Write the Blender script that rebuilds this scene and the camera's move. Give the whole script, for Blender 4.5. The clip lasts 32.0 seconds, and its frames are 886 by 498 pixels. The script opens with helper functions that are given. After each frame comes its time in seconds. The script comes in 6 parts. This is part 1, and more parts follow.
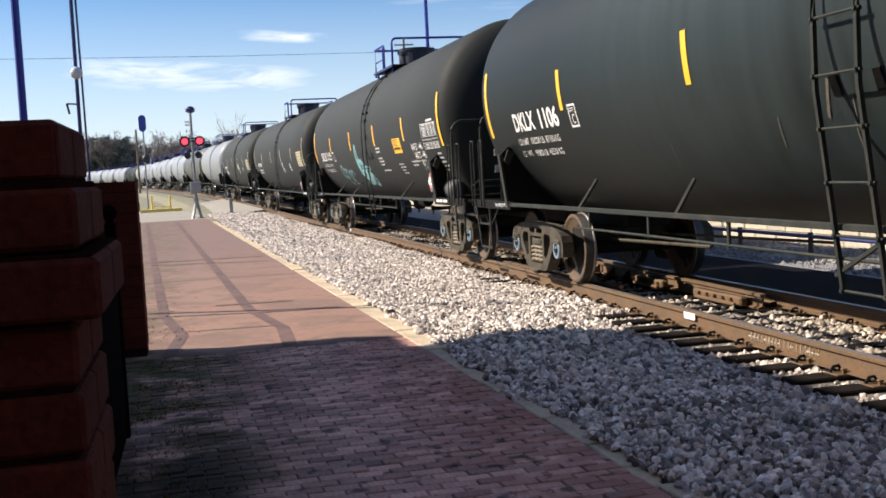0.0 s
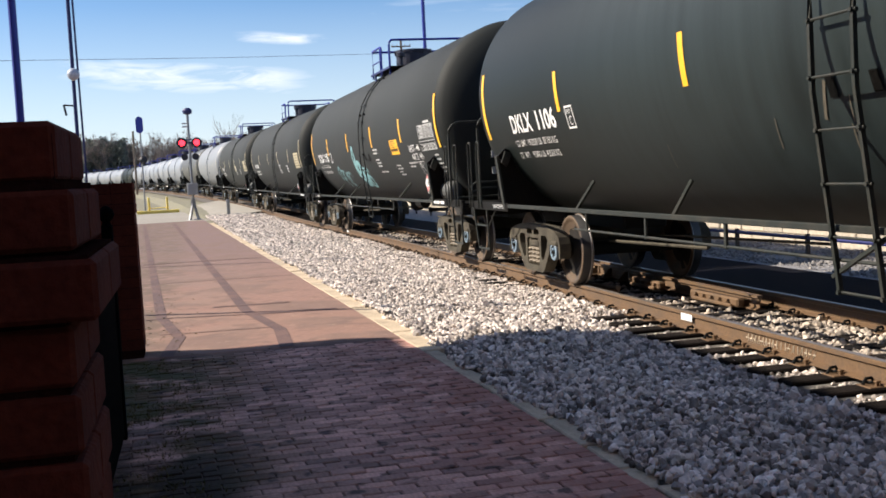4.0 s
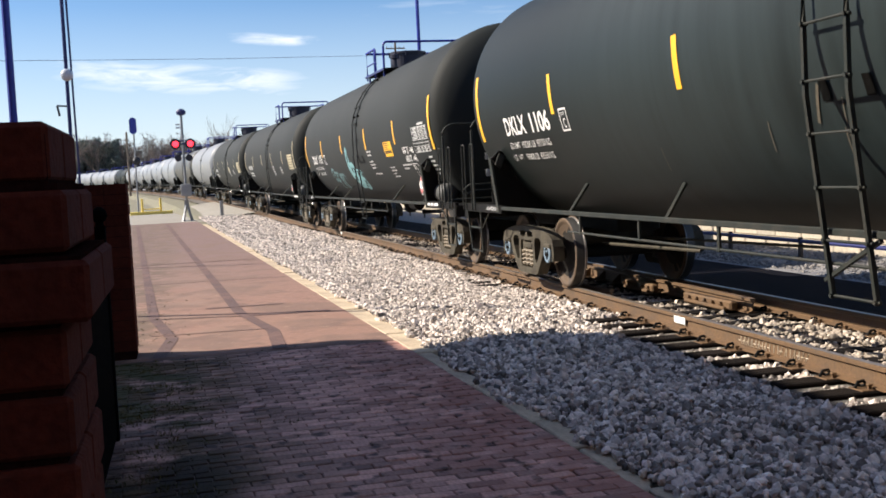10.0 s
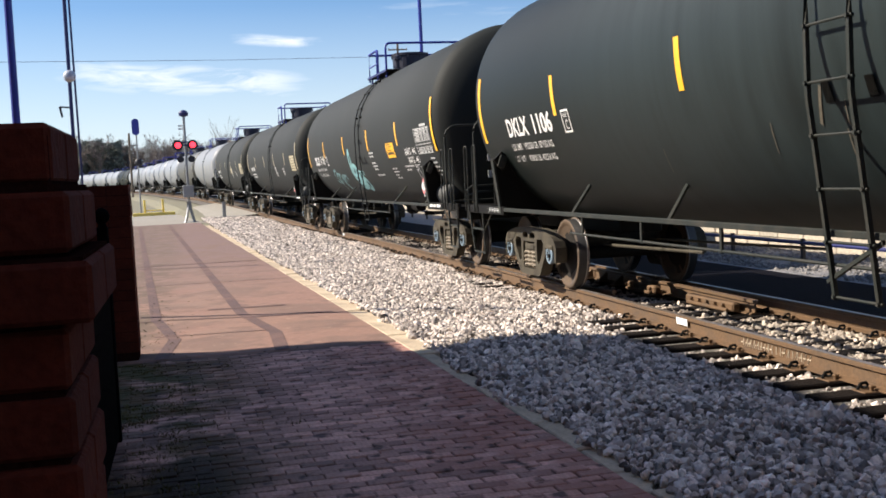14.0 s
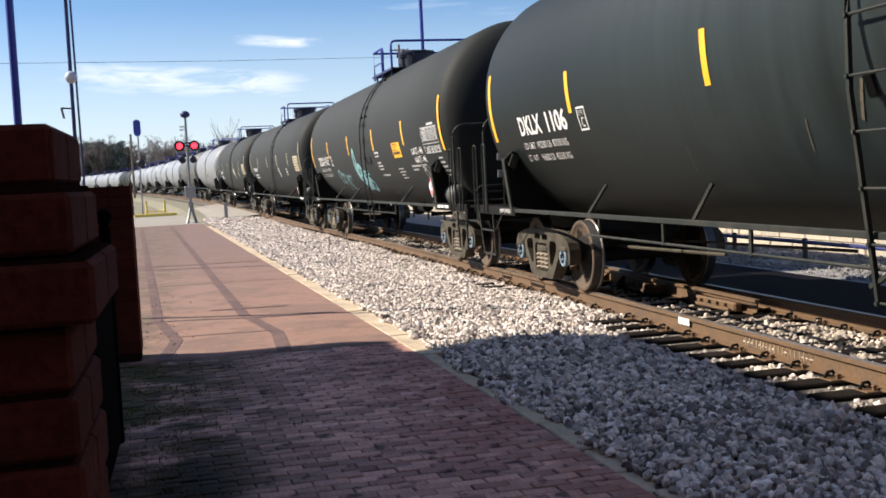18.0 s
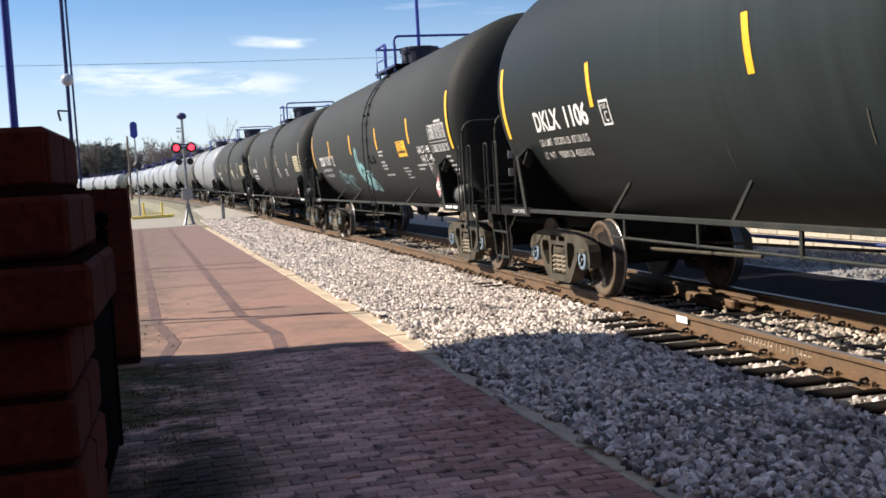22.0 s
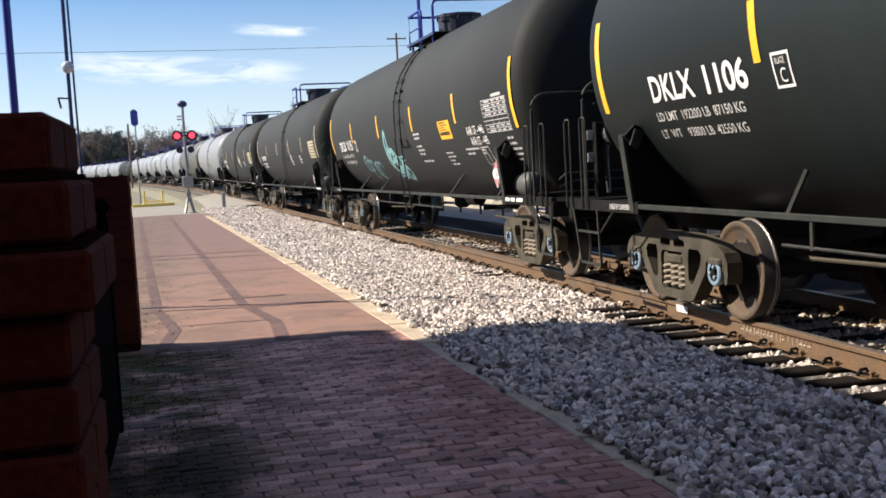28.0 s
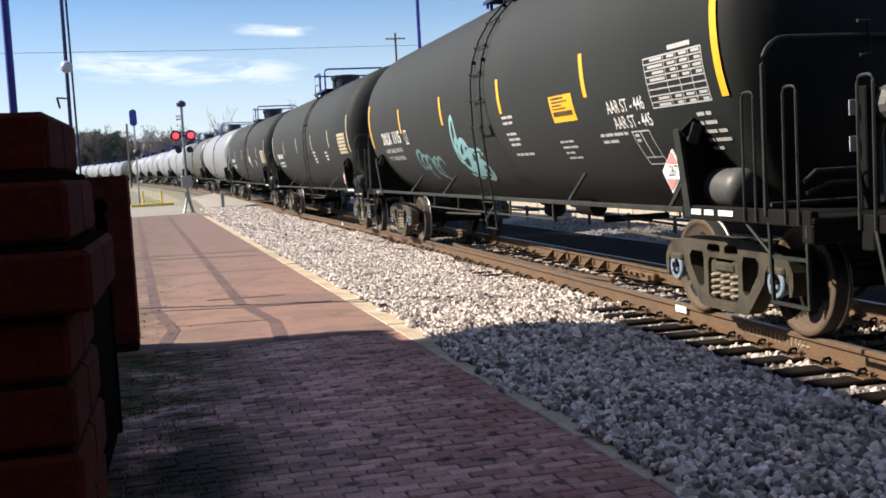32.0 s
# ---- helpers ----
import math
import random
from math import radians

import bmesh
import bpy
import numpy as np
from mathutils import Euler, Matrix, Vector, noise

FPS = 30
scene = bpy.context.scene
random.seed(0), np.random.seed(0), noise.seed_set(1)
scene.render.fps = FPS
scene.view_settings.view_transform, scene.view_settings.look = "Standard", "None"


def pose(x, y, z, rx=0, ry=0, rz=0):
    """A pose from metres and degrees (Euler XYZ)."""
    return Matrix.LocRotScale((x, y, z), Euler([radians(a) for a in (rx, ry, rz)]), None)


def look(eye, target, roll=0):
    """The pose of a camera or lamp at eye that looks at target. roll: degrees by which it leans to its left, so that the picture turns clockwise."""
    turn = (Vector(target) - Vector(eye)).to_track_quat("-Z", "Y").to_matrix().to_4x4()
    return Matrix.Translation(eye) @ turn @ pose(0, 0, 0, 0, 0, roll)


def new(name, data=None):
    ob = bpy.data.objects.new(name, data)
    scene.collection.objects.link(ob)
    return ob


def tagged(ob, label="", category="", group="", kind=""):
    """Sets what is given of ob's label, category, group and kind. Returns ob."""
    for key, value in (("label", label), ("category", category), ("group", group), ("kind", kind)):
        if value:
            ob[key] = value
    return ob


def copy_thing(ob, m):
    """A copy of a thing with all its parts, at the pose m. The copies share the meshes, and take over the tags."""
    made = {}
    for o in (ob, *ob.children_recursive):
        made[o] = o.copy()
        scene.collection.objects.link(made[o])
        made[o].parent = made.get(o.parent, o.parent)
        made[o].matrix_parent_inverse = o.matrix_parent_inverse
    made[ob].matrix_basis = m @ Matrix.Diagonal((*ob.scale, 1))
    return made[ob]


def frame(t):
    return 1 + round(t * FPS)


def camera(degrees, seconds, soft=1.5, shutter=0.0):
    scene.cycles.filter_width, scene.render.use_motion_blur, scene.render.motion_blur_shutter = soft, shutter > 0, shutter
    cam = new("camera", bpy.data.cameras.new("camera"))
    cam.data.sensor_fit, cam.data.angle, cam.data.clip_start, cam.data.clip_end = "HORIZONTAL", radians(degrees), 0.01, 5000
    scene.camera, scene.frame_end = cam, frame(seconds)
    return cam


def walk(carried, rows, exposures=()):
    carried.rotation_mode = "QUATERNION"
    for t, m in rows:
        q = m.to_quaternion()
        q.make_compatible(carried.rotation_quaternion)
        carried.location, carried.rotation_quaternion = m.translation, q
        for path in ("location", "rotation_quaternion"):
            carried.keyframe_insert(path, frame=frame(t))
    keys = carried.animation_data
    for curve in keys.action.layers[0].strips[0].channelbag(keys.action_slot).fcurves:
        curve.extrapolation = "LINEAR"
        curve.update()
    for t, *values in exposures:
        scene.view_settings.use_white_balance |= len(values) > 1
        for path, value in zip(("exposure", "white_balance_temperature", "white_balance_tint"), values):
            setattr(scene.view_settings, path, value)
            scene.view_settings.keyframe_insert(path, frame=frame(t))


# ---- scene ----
from mathutils.geometry import tessellate_polygon

cam = camera(45.06, 32.0, soft=1.7)
CAMERA_ROWS = [
    (0, 0.0000, 0.0000, 1.5750, 85.801, 2.973, -13.212), (0.5, 0.0000, 0.0000, 1.5750, 85.893, 3.070, -13.306), (1, 0.0000, 0.0000, 1.5750, 85.776, 2.891, -13.208),
    (1.5, 0.0000, 0.0000, 1.5750, 85.861, 2.890, -13.257), (2, 0.0000, 0.0000, 1.5750, 85.836, 2.797, -13.284), (2.5, 0.0000, 0.0000, 1.5750, 85.821, 2.726, -13.216),
    (3, 0.0000, 0.0000, 1.5750, 85.851, 2.797, -13.347), (3.5, 0.0000, 0.0000, 1.5750, 85.846, 2.961, -13.300), (5.5, 0.0000, 0.0000, 1.5750, 85.980, 2.976, -13.566),
    (6, 0.0000, 0.0000, 1.5750, 85.960, 3.014, -13.483), (6.5, 0.0000, 0.0000, 1.5750, 85.971, 2.872, -13.486), (7, 0.0000, 0.0000, 1.5750, 85.923, 2.934, -13.518),
    (7.5, 0.0000, 0.0000, 1.5750, 85.966, 2.883, -13.562), (8, 0.0000, 0.0000, 1.5750, 85.950, 2.732, -13.583), (8.5, 0.0000, 0.0000, 1.5750, 85.886, 2.783, -13.659),
    (9, 0.0000, 0.0000, 1.5750, 85.839, 2.799, -13.590), (9.5, 0.0000, 0.0000, 1.5750, 85.931, 2.789, -13.662), (10, 0.0000, 0.0000, 1.5750, 85.966, 2.772, -13.691),
    (10.5, 0.0000, 0.0000, 1.5750, 85.986, 2.824, -13.574), (11, 0.0000, 0.0000, 1.5750, 85.987, 2.813, -13.553), (11.5, 0.0000, 0.0000, 1.5750, 85.971, 2.827, -13.580),
    (12, 0.0000, 0.0000, 1.5750, 86.001, 2.773, -13.616), (12.5, 0.0000, 0.0000, 1.5750, 86.031, 2.781, -13.575), (13, 0.0000, 0.0000, 1.5750, 86.023, 2.765, -13.573),
    (13.5, 0.0000, 0.0000, 1.5750, 85.919, 2.713, -13.583), (14, 0.0000, 0.0000, 1.5750, 86.044, 2.740, -13.568), (14.5, 0.0000, 0.0000, 1.5750, 85.973, 2.690, -13.496),
    (16.5, 0.0000, 0.0000, 1.5750, 86.051, 3.109, -13.482), (17, 0.0000, 0.0000, 1.5750, 86.000, 3.078, -13.386), (17.5, 0.0000, 0.0000, 1.5750, 86.045, 2.834, -13.552),
    (18, 0.0000, 0.0000, 1.5750, 86.062, 2.870, -13.484), (18.5, 0.0000, 0.0000, 1.5750, 86.141, 3.004, -13.431), (19, 0.0000, 0.0000, 1.5750, 86.148, 3.045, -13.387),
    (19.5, 0.0000, 0.0000, 1.5750, 86.191, 3.027, -13.394), (20, 0.0000, 0.0000, 1.5750, 86.054, 3.012, -13.471), (20.5, 0.0000, 0.0000, 1.5750, 85.949, 3.114, -13.550),
    (21, 0.0000, 0.0000, 1.5750, 85.936, 3.075, -13.600), (21.5, 0.0000, 0.0000, 1.5750, 85.912, 3.360, -13.580), (22, 0.0000, 0.0000, 1.5750, 86.045, 3.275, -13.637),
    (22.5, 0.0000, 0.0000, 1.5750, 85.892, 3.067, -13.643), (23, 0.0000, 0.0000, 1.5750, 85.915, 3.128, -13.637), (23.5, 0.0000, 0.0000, 1.5750, 86.006, 3.014, -13.522),
    (24, 0.0000, 0.0000, 1.5750, 85.712, 3.061, -13.605), (24.5, 0.0000, 0.0000, 1.5750, 85.877, 3.079, -13.737), (26.5, 0.0000, 0.0000, 1.5720, 85.575, 2.862, -13.775),
    (27, 0.0000, 0.0000, 1.5720, 85.483, 2.798, -13.685), (27.5, 0.0000, 0.0000, 1.5720, 85.584, 2.902, -13.626), (28, 0.0000, 0.0000, 1.5720, 85.463, 3.074, -13.595),
    (28.5, 0.0000, 0.0000, 1.5720, 85.700, 3.176, -13.441), (29, 0.0000, 0.0000, 1.5720, 85.920, 3.202, -13.426), (29.5, 0.0000, 0.0000, 1.5720, 85.719, 3.046, -13.490),
    (30, 0.0000, 0.0000, 1.5720, 85.668, 3.211, -13.492), (30.5, 0.0000, 0.0000, 1.5720, 85.676, 3.194, -13.786), (31, 0.0000, 0.0000, 1.5720, 85.554, 3.140, -13.685),
    (31.5, 0.0000, 0.0000, 1.5720, 85.459, 3.205, -13.784), (32, 0.0000, 0.0000, 1.5720, 85.461, 3.060, -13.652),
]
walk(cam, [(t, pose(x, y, z, rx, ry, rz)) for t, x, y, z, rx, ry, rz in CAMERA_ROWS])

# ---- light ----
SUN_WAY = Vector((1.0, -0.40, -0.80)).normalized()
world = bpy.data.worlds.new("world")
scene.world = world
world.use_nodes = True
wn = world.node_tree
sky = wn.nodes.new("ShaderNodeTexSky")
sky.sky_type = "NISHITA"
sky.sun_disc = False
sky.sun_elevation = math.asin(-SUN_WAY.z)
sky.sun_rotation = math.atan2(-SUN_WAY.x, -SUN_WAY.y)
sky.air_density, sky.dust_density, sky.ozone_density = 1.0, 0.15, 3.0
bg = wn.nodes["Background"]
bg.inputs["Strength"].default_value = 0.058
# thin bands of high cloud over the clear sky
geo = wn.nodes.new("ShaderNodeTexCoord")
mapping = wn.nodes.new("ShaderNodeMapping")
mapping.inputs["Scale"].default_value = (1.5, 1.5, 15.0)
cloud = wn.nodes.new("ShaderNodeTexNoise")
cloud.inputs["Scale"].default_value = 1.7
cloud.inputs["Detail"].default_value = 7.0
cloud.inputs["Roughness"].default_value = 0.58
ramp = wn.nodes.new("ShaderNodeValToRGB")
ramp.color_ramp.elements[0].position, ramp.color_ramp.elements[1].position = 0.50, 0.74
ramp.color_ramp.elements[1].color = (0.75, 0.75, 0.75, 1)
# one longer streak of white cloud low over the line
streaks = wn.nodes.new("ShaderNodeTexNoise")
streaks.inputs["Scale"].default_value, streaks.inputs["Detail"].default_value, streaks.inputs["Roughness"].default_value = 15.0, 10.0, 0.62
streaks.inputs["Distortion"].default_value = 0.6
long_map = wn.nodes.new("ShaderNodeMapping")
long_map.inputs["Scale"].default_value = (1.0, 1.0, 6.0)
mixc = wn.nodes.new("ShaderNodeMix")
mixc.data_type = "RGBA"
mixc.inputs[7].default_value = (9.9, 10.4, 11.2, 1)
wn.links.new(geo.outputs["Generated"], mapping.inputs["Vector"])
wn.links.new(mapping.outputs["Vector"], cloud.inputs["Vector"])
wn.links.new(cloud.outputs["Fac"], ramp.inputs["Fac"])
split = wn.nodes.new("ShaderNodeSeparateXYZ")
wn.links.new(geo.outputs["Generated"], split.inputs[0])
haze = wn.nodes.new("ShaderNodeMapRange")
haze.inputs["From Min"].default_value, haze.inputs["From Max"].default_value = 0.0, 0.16
haze.inputs["To Min"].default_value, haze.inputs["To Max"].default_value = 0.62, 0.0
wn.links.new(split.outputs[2], haze.inputs["Value"])
most = wn.nodes.new("ShaderNodeMath")
most.operation = "MAXIMUM"
wn.links.new(ramp.outputs["Color"], most.inputs[0])
wn.links.new(haze.outputs["Result"], most.inputs[1])
wn.links.new(geo.outputs["Generated"], long_map.inputs["Vector"])
wn.links.new(long_map.outputs["Vector"], streaks.inputs["Vector"])


def sky_band(source, lo, hi):
    n = wn.nodes.new("ShaderNodeMapRange")
    n.interpolation_type = "SMOOTHSTEP"
    n.inputs["From Min"].default_value, n.inputs["From Max"].default_value = lo, hi
    wn.links.new(source, n.inputs["Value"])
    return n.outputs["Result"]


def sky_times(a, b):
    n = wn.nodes.new("ShaderNodeMath")
    n.operation = "MULTIPLY"
    wn.links.new(a, n.inputs[0])
    wn.links.new(b, n.inputs[1])
    return n.outputs[0]


lean = wn.nodes.new("ShaderNodeMath")
lean.operation, lean.inputs[1].default_value = "MULTIPLY_ADD", 0.07
wn.links.new(split.outputs[0], lean.inputs[0])
wn.links.new(split.outputs[2], lean.inputs[2])
level = lean.outputs[0]
long_streak = sky_times(sky_times(sky_band(level, 0.070, 0.099), sky_band(level, 0.116, 0.101)),
                        sky_times(sky_band(split.outputs[0], -0.15, -0.03), sky_band(split.outputs[0], 0.16, 0.05)))
long_streak = sky_times(long_streak, sky_band(streaks.outputs["Fac"], 0.22, 0.68))
short_streak = sky_times(sky_times(sky_band(level, 0.127, 0.134), sky_band(level, 0.143, 0.136)),
                         sky_times(sky_band(split.outputs[0], 0.03, 0.085), sky_band(split.outputs[0], 0.15, 0.10)))
short_streak = sky_times(short_streak, sky_band(streaks.outputs["Fac"], 0.3, 0.75))
streak_sum = wn.nodes.new("ShaderNodeMath")
streak_sum.operation = "MAXIMUM"
wn.links.new(long_streak, streak_sum.inputs[0])
wn.links.new(short_streak, streak_sum.inputs[1])
streak_on = streak_sum.outputs[0]
both = wn.nodes.new("ShaderNodeMath")
both.operation = "MAXIMUM"
wn.links.new(most.outputs[0], both.inputs[0])
wn.links.new(streak_on, both.inputs[1])
wn.links.new(both.outputs[0], mixc.inputs[0])
tint = wn.nodes.new("ShaderNodeMix")
tint.data_type, tint.blend_type = "RGBA", "MULTIPLY"
tint.inputs[0].default_value = 1.0
tint.inputs[7].default_value = (0.86, 1.02, 1.24, 1)
wn.links.new(sky.outputs["Color"], tint.inputs[6])
wn.links.new(tint.outputs[2], mixc.inputs[6])
wn.links.new(mixc.outputs[2], bg.inputs["Color"])
sun_data = bpy.data.lights.new("sun", "SUN")
sun_data.energy, sun_data.angle, sun_data.color = 5.0, radians(0.55), (1.0, 0.885, 0.76)
sun = new("sun", sun_data)
sun.matrix_world = look((-20, 8, 20), Vector((-20, 8, 20)) + SUN_WAY)
scene.view_settings.exposure = 0.92

# ---- the track's line ----
TRACK_X, BEND = 5.705, 0.001473
GROUND, PLAT = -0.20, -0.12


def bend_at(a):
    return BEND if a < 40 else (0.0003 if a < 60 else (0.00065 if a < 112 else (0.0002 if a < 170 else 0.0015)))


def rise(a):
    """The line climbs gently past the crossing."""
    return 0.0 if a < 40 else (0.010 * (a - 40) if a < 95 else 0.55 + 0.0062 * (a - 95))


def build_line():
    step, back, fore = 0.25, -140, 460
    line = {}
    for sign, end in ((1, fore), (-1, back)):
        x, y, turn, a = TRACK_X, 10.0, 0.0, 10.0
        line[10.0] = (x, y, turn)
        while (a < end) if sign > 0 else (a > end):
            k = bend_at(a) if a > -30 else 0.0
            mid = turn + sign * step * k / 2
            x, y = x - math.sin(mid) * step * sign, y + math.cos(mid) * step * sign
            turn += sign * step * k
            a += sign * step
            line[round(a, 2)] = (x, y, turn)
    keys = sorted(line)
    return np.array(keys), np.array([line[k] for k in keys])


LINE_A, LINE_P = build_line()


def track(a, side=0.0):
    """The point of the centre line at a metres along it, side metres to its right, and the heading."""
    x, y, turn = (float(np.interp(a, LINE_A, LINE_P[:, i])) for i in range(3))
    return x + side * math.cos(turn), y + side * math.sin(turn), turn


# ---- materials ----
def material(name, color, rough=0.6, metal=0.0, grain=30.0, vary=0.25, bump=0.2, stain=None, stain_scale=1.2, stain_amount=0.5,
             second=None, per_piece=0.0, stretch=(1, 1, 1), coat=0.0, gloss=0.5):
    """A surface with variation at two scales: fine grain and large stains, with relief."""
    m = bpy.data.materials.new(name)
    m.use_nodes = True
    nt = m.node_tree
    p = nt.nodes["Principled BSDF"]
    p.inputs["Roughness"].default_value, p.inputs["Metallic"].default_value = rough, metal
    p.inputs["Coat Weight"].default_value = coat
    p.inputs["Specular IOR Level"].default_value = gloss
    co = nt.nodes.new("ShaderNodeTexCoord")
    mp = nt.nodes.new("ShaderNodeMapping")
    mp.inputs["Scale"].default_value = stretch
    nt.links.new(co.outputs["Object"], mp.inputs["Vector"])

    def noise_node(scale, detail):
        n = nt.nodes.new("ShaderNodeTexNoise")
        n.inputs["Scale"].default_value, n.inputs["Detail"].default_value = scale, detail
        nt.links.new(mp.outputs["Vector"], n.inputs["Vector"])
        return n

    def mix_node(kind, a, b, fac):
        n = nt.nodes.new("ShaderNodeMix")
        n.data_type, n.blend_type = "RGBA", kind
        for socket, value in ((n.inputs[6], a), (n.inputs[7], b), (n.inputs[0], fac)):
            if hasattr(value, "is_linked"):
                nt.links.new(value, socket)
            else:
                socket.default_value = value
        return n.outputs[2]

    def ramp_node(source, lo, hi, c0=(0, 0, 0, 1), c1=(1, 1, 1, 1)):
        r = nt.nodes.new("ShaderNodeValToRGB")
        r.color_ramp.elements[0].position, r.color_ramp.elements[1].position = lo, hi
        r.color_ramp.elements[0].color, r.color_ramp.elements[1].color = c0, c1
        nt.links.new(source, r.inputs["Fac"])
        return r.outputs["Color"]

    fine = noise_node(grain, 6)
    base = (*color, 1)
    if second:
        base = mix_node("MIX", base, (*second, 1), ramp_node(noise_node(grain * 0.23, 4).outputs["Fac"], 0.38, 0.62))
    lo, hi = 1 - vary, 1 + vary
    out = mix_node("MULTIPLY", base, ramp_node(fine.outputs["Fac"], 0.25, 0.75, (lo, lo, lo, 1), (hi, hi, hi, 1)), 1.0)
    if stain:
        big = noise_node(stain_scale, 5)
        s = nt.nodes.new("ShaderNodeMath")
        s.operation = "MULTIPLY"
        s.inputs[1].default_value = stain_amount
        nt.links.new(ramp_node(big.outputs["Fac"], 0.45, 0.7), s.inputs[0])
        out = mix_node("MIX", out, (*stain, 1), s.outputs[0])
    if per_piece:
        info = nt.nodes.new("ShaderNodeObjectInfo")
        g = nt.nodes.new("ShaderNodeNewGeometry")
        add = nt.nodes.new("ShaderNodeMath")
        add.operation = "ADD"
        nt.links.new(info.outputs["Random"], add.inputs[0])
        nt.links.new(g.outputs["Random Per Island"], add.inputs[1])
        fr = nt.nodes.new("ShaderNodeMath")
        fr.operation = "FRACT"
        nt.links.new(add.outputs[0], fr.inputs[0])
        lo, hi = 1 - per_piece, 1 + per_piece
        out = mix_node("MULTIPLY", out, ramp_node(fr.outputs[0], 0.0, 1.0, (lo, lo, lo, 1), (hi, hi * 0.97, hi * 0.94, 1)), 1.0)
    nt.links.new(out, p.inputs["Base Color"])
    if bump:
        bm_ = nt.nodes.new("ShaderNodeBump")
        bm_.inputs["Strength"].default_value, bm_.inputs["Distance"].default_value = bump, 0.02
        nt.links.new(fine.outputs["Fac"], bm_.inputs["Height"])
        nt.links.new(bm_.outputs["Normal"], p.inputs["Normal"])
    return m


def blend_in(m, color, value):
    """Lays another colour over a material's own, by a value socket."""
    nt = m.node_tree
    p = nt.nodes["Principled BSDF"]
    old = p.inputs["Base Color"].links[0].from_socket
    n = nt.nodes.new("ShaderNodeMix")
    n.data_type = "RGBA"
    n.inputs[7].default_value = (*color, 1)
    nt.links.new(value, n.inputs[0])
    nt.links.new(old, n.inputs[6])
    nt.links.new(n.outputs[2], p.inputs["Base Color"])


def range_of(nt, source, lo, hi, top=1.0):
    n = nt.nodes.new("ShaderNodeMapRange")
    n.interpolation_type = "SMOOTHSTEP"
    n.inputs["From Min"].default_value, n.inputs["From Max"].default_value, n.inputs["To Max"].default_value = lo, hi, top
    nt.links.new(source, n.inputs["Value"])
    return n.outputs["Result"]


def product(nt, a, b):
    n = nt.nodes.new("ShaderNodeMath")
    n.operation = "MULTIPLY"
    nt.links.new(a, n.inputs[0])
    nt.links.new(b, n.inputs[1])
    return n.outputs[0]


def glow(name, color, strength):
    m = bpy.data.materials.new(name)
    m.use_nodes = True
    p = m.node_tree.nodes["Principled BSDF"]
    p.inputs["Base Color"].default_value = (*color, 1)
    p.inputs["Emission Color"].default_value = (*color, 1)
    p.inputs["Emission Strength"].default_value = strength
    return m


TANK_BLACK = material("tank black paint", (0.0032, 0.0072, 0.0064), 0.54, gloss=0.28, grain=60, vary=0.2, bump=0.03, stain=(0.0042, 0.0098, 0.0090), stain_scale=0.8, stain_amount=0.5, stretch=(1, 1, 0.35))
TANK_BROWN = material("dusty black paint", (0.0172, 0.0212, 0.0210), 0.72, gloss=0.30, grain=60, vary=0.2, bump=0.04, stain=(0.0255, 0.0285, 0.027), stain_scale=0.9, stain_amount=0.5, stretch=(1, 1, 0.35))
TANK_GREY = material("pale grey tank paint", (0.205, 0.222, 0.24), 0.5, grain=40, vary=0.12, bump=0.05, stain=(0.18, 0.178, 0.17), stain_scale=0.7, stain_amount=0.4)
TANK_WHITE = material("white tank paint", (0.235, 0.26, 0.29), 0.45, grain=40, vary=0.1, bump=0.05, stain=(0.22, 0.22, 0.215), stain_scale=0.7, stain_amount=0.4)
FRAME_BLACK = material("black underframe paint", (0.0055, 0.0055, 0.005), 0.7, gloss=0.13, grain=80, vary=0.3, bump=0.1, stain=(0.013, 0.011, 0.008), stain_scale=3, stain_amount=0.5)
RUNG_GREY = material("weathered dark grey steel", (0.019, 0.023, 0.020), 0.65, gloss=0.25, grain=80, vary=0.3, bump=0.1, stain=(0.055, 0.048, 0.038), stain_scale=5)
TRUCK_DUST = material("dusty brown cast steel", (0.070, 0.062, 0.045), 0.85, gloss=0.2, grain=60, vary=0.3, bump=0.25, stain=(0.03, 0.026, 0.021), stain_scale=4, stain_amount=0.75)
WHEEL_RUST = material("rusty brown wheel steel", (0.085, 0.054, 0.030), 0.75, grain=50, vary=0.3, bump=0.2, stain=(0.05, 0.04, 0.032), stain_scale=3.5, stain_amount=0.85)
WHEEL_SHADE = material("shaded greasy wheel plate", (0.016, 0.014, 0.012), 0.8, gloss=0.2, grain=40, vary=0.3, bump=0.2)
WHEEL_TREAD = material("dark worn wheel tread", (0.011, 0.0105, 0.010), 0.5, 0.0, grain=40, vary=0.2, bump=0.02)
WHEEL_SHINE = material("bright worn steel", (0.3, 0.29, 0.28), 0.35, 0.7, grain=40, vary=0.2, bump=0.02)
CAP_BLUE = material("pale blue bearing cap paint", (0.17, 0.245, 0.31), 0.5, grain=60, vary=0.3, bump=0.1, stain=(0.12, 0.11, 0.1), stain_scale=12, stain_amount=0.5)
SPRING = material("dusty spring steel", (0.2, 0.165, 0.115), 0.7, grain=60, vary=0.25, bump=0.1)
CHALK = material("pale chalk", (0.55, 0.47, 0.36), 0.9, grain=50, vary=0.3, bump=0.0)
PAINT_DIM = material("weathered white stencil paint", (0.46, 0.47, 0.46), 0.6, grain=70, vary=0.3, bump=0.0)
YELLOW_TAPE = material("yellow reflective tape", (0.88, 0.46, 0.018), 0.4, grain=20, vary=0.08, bump=0.0)
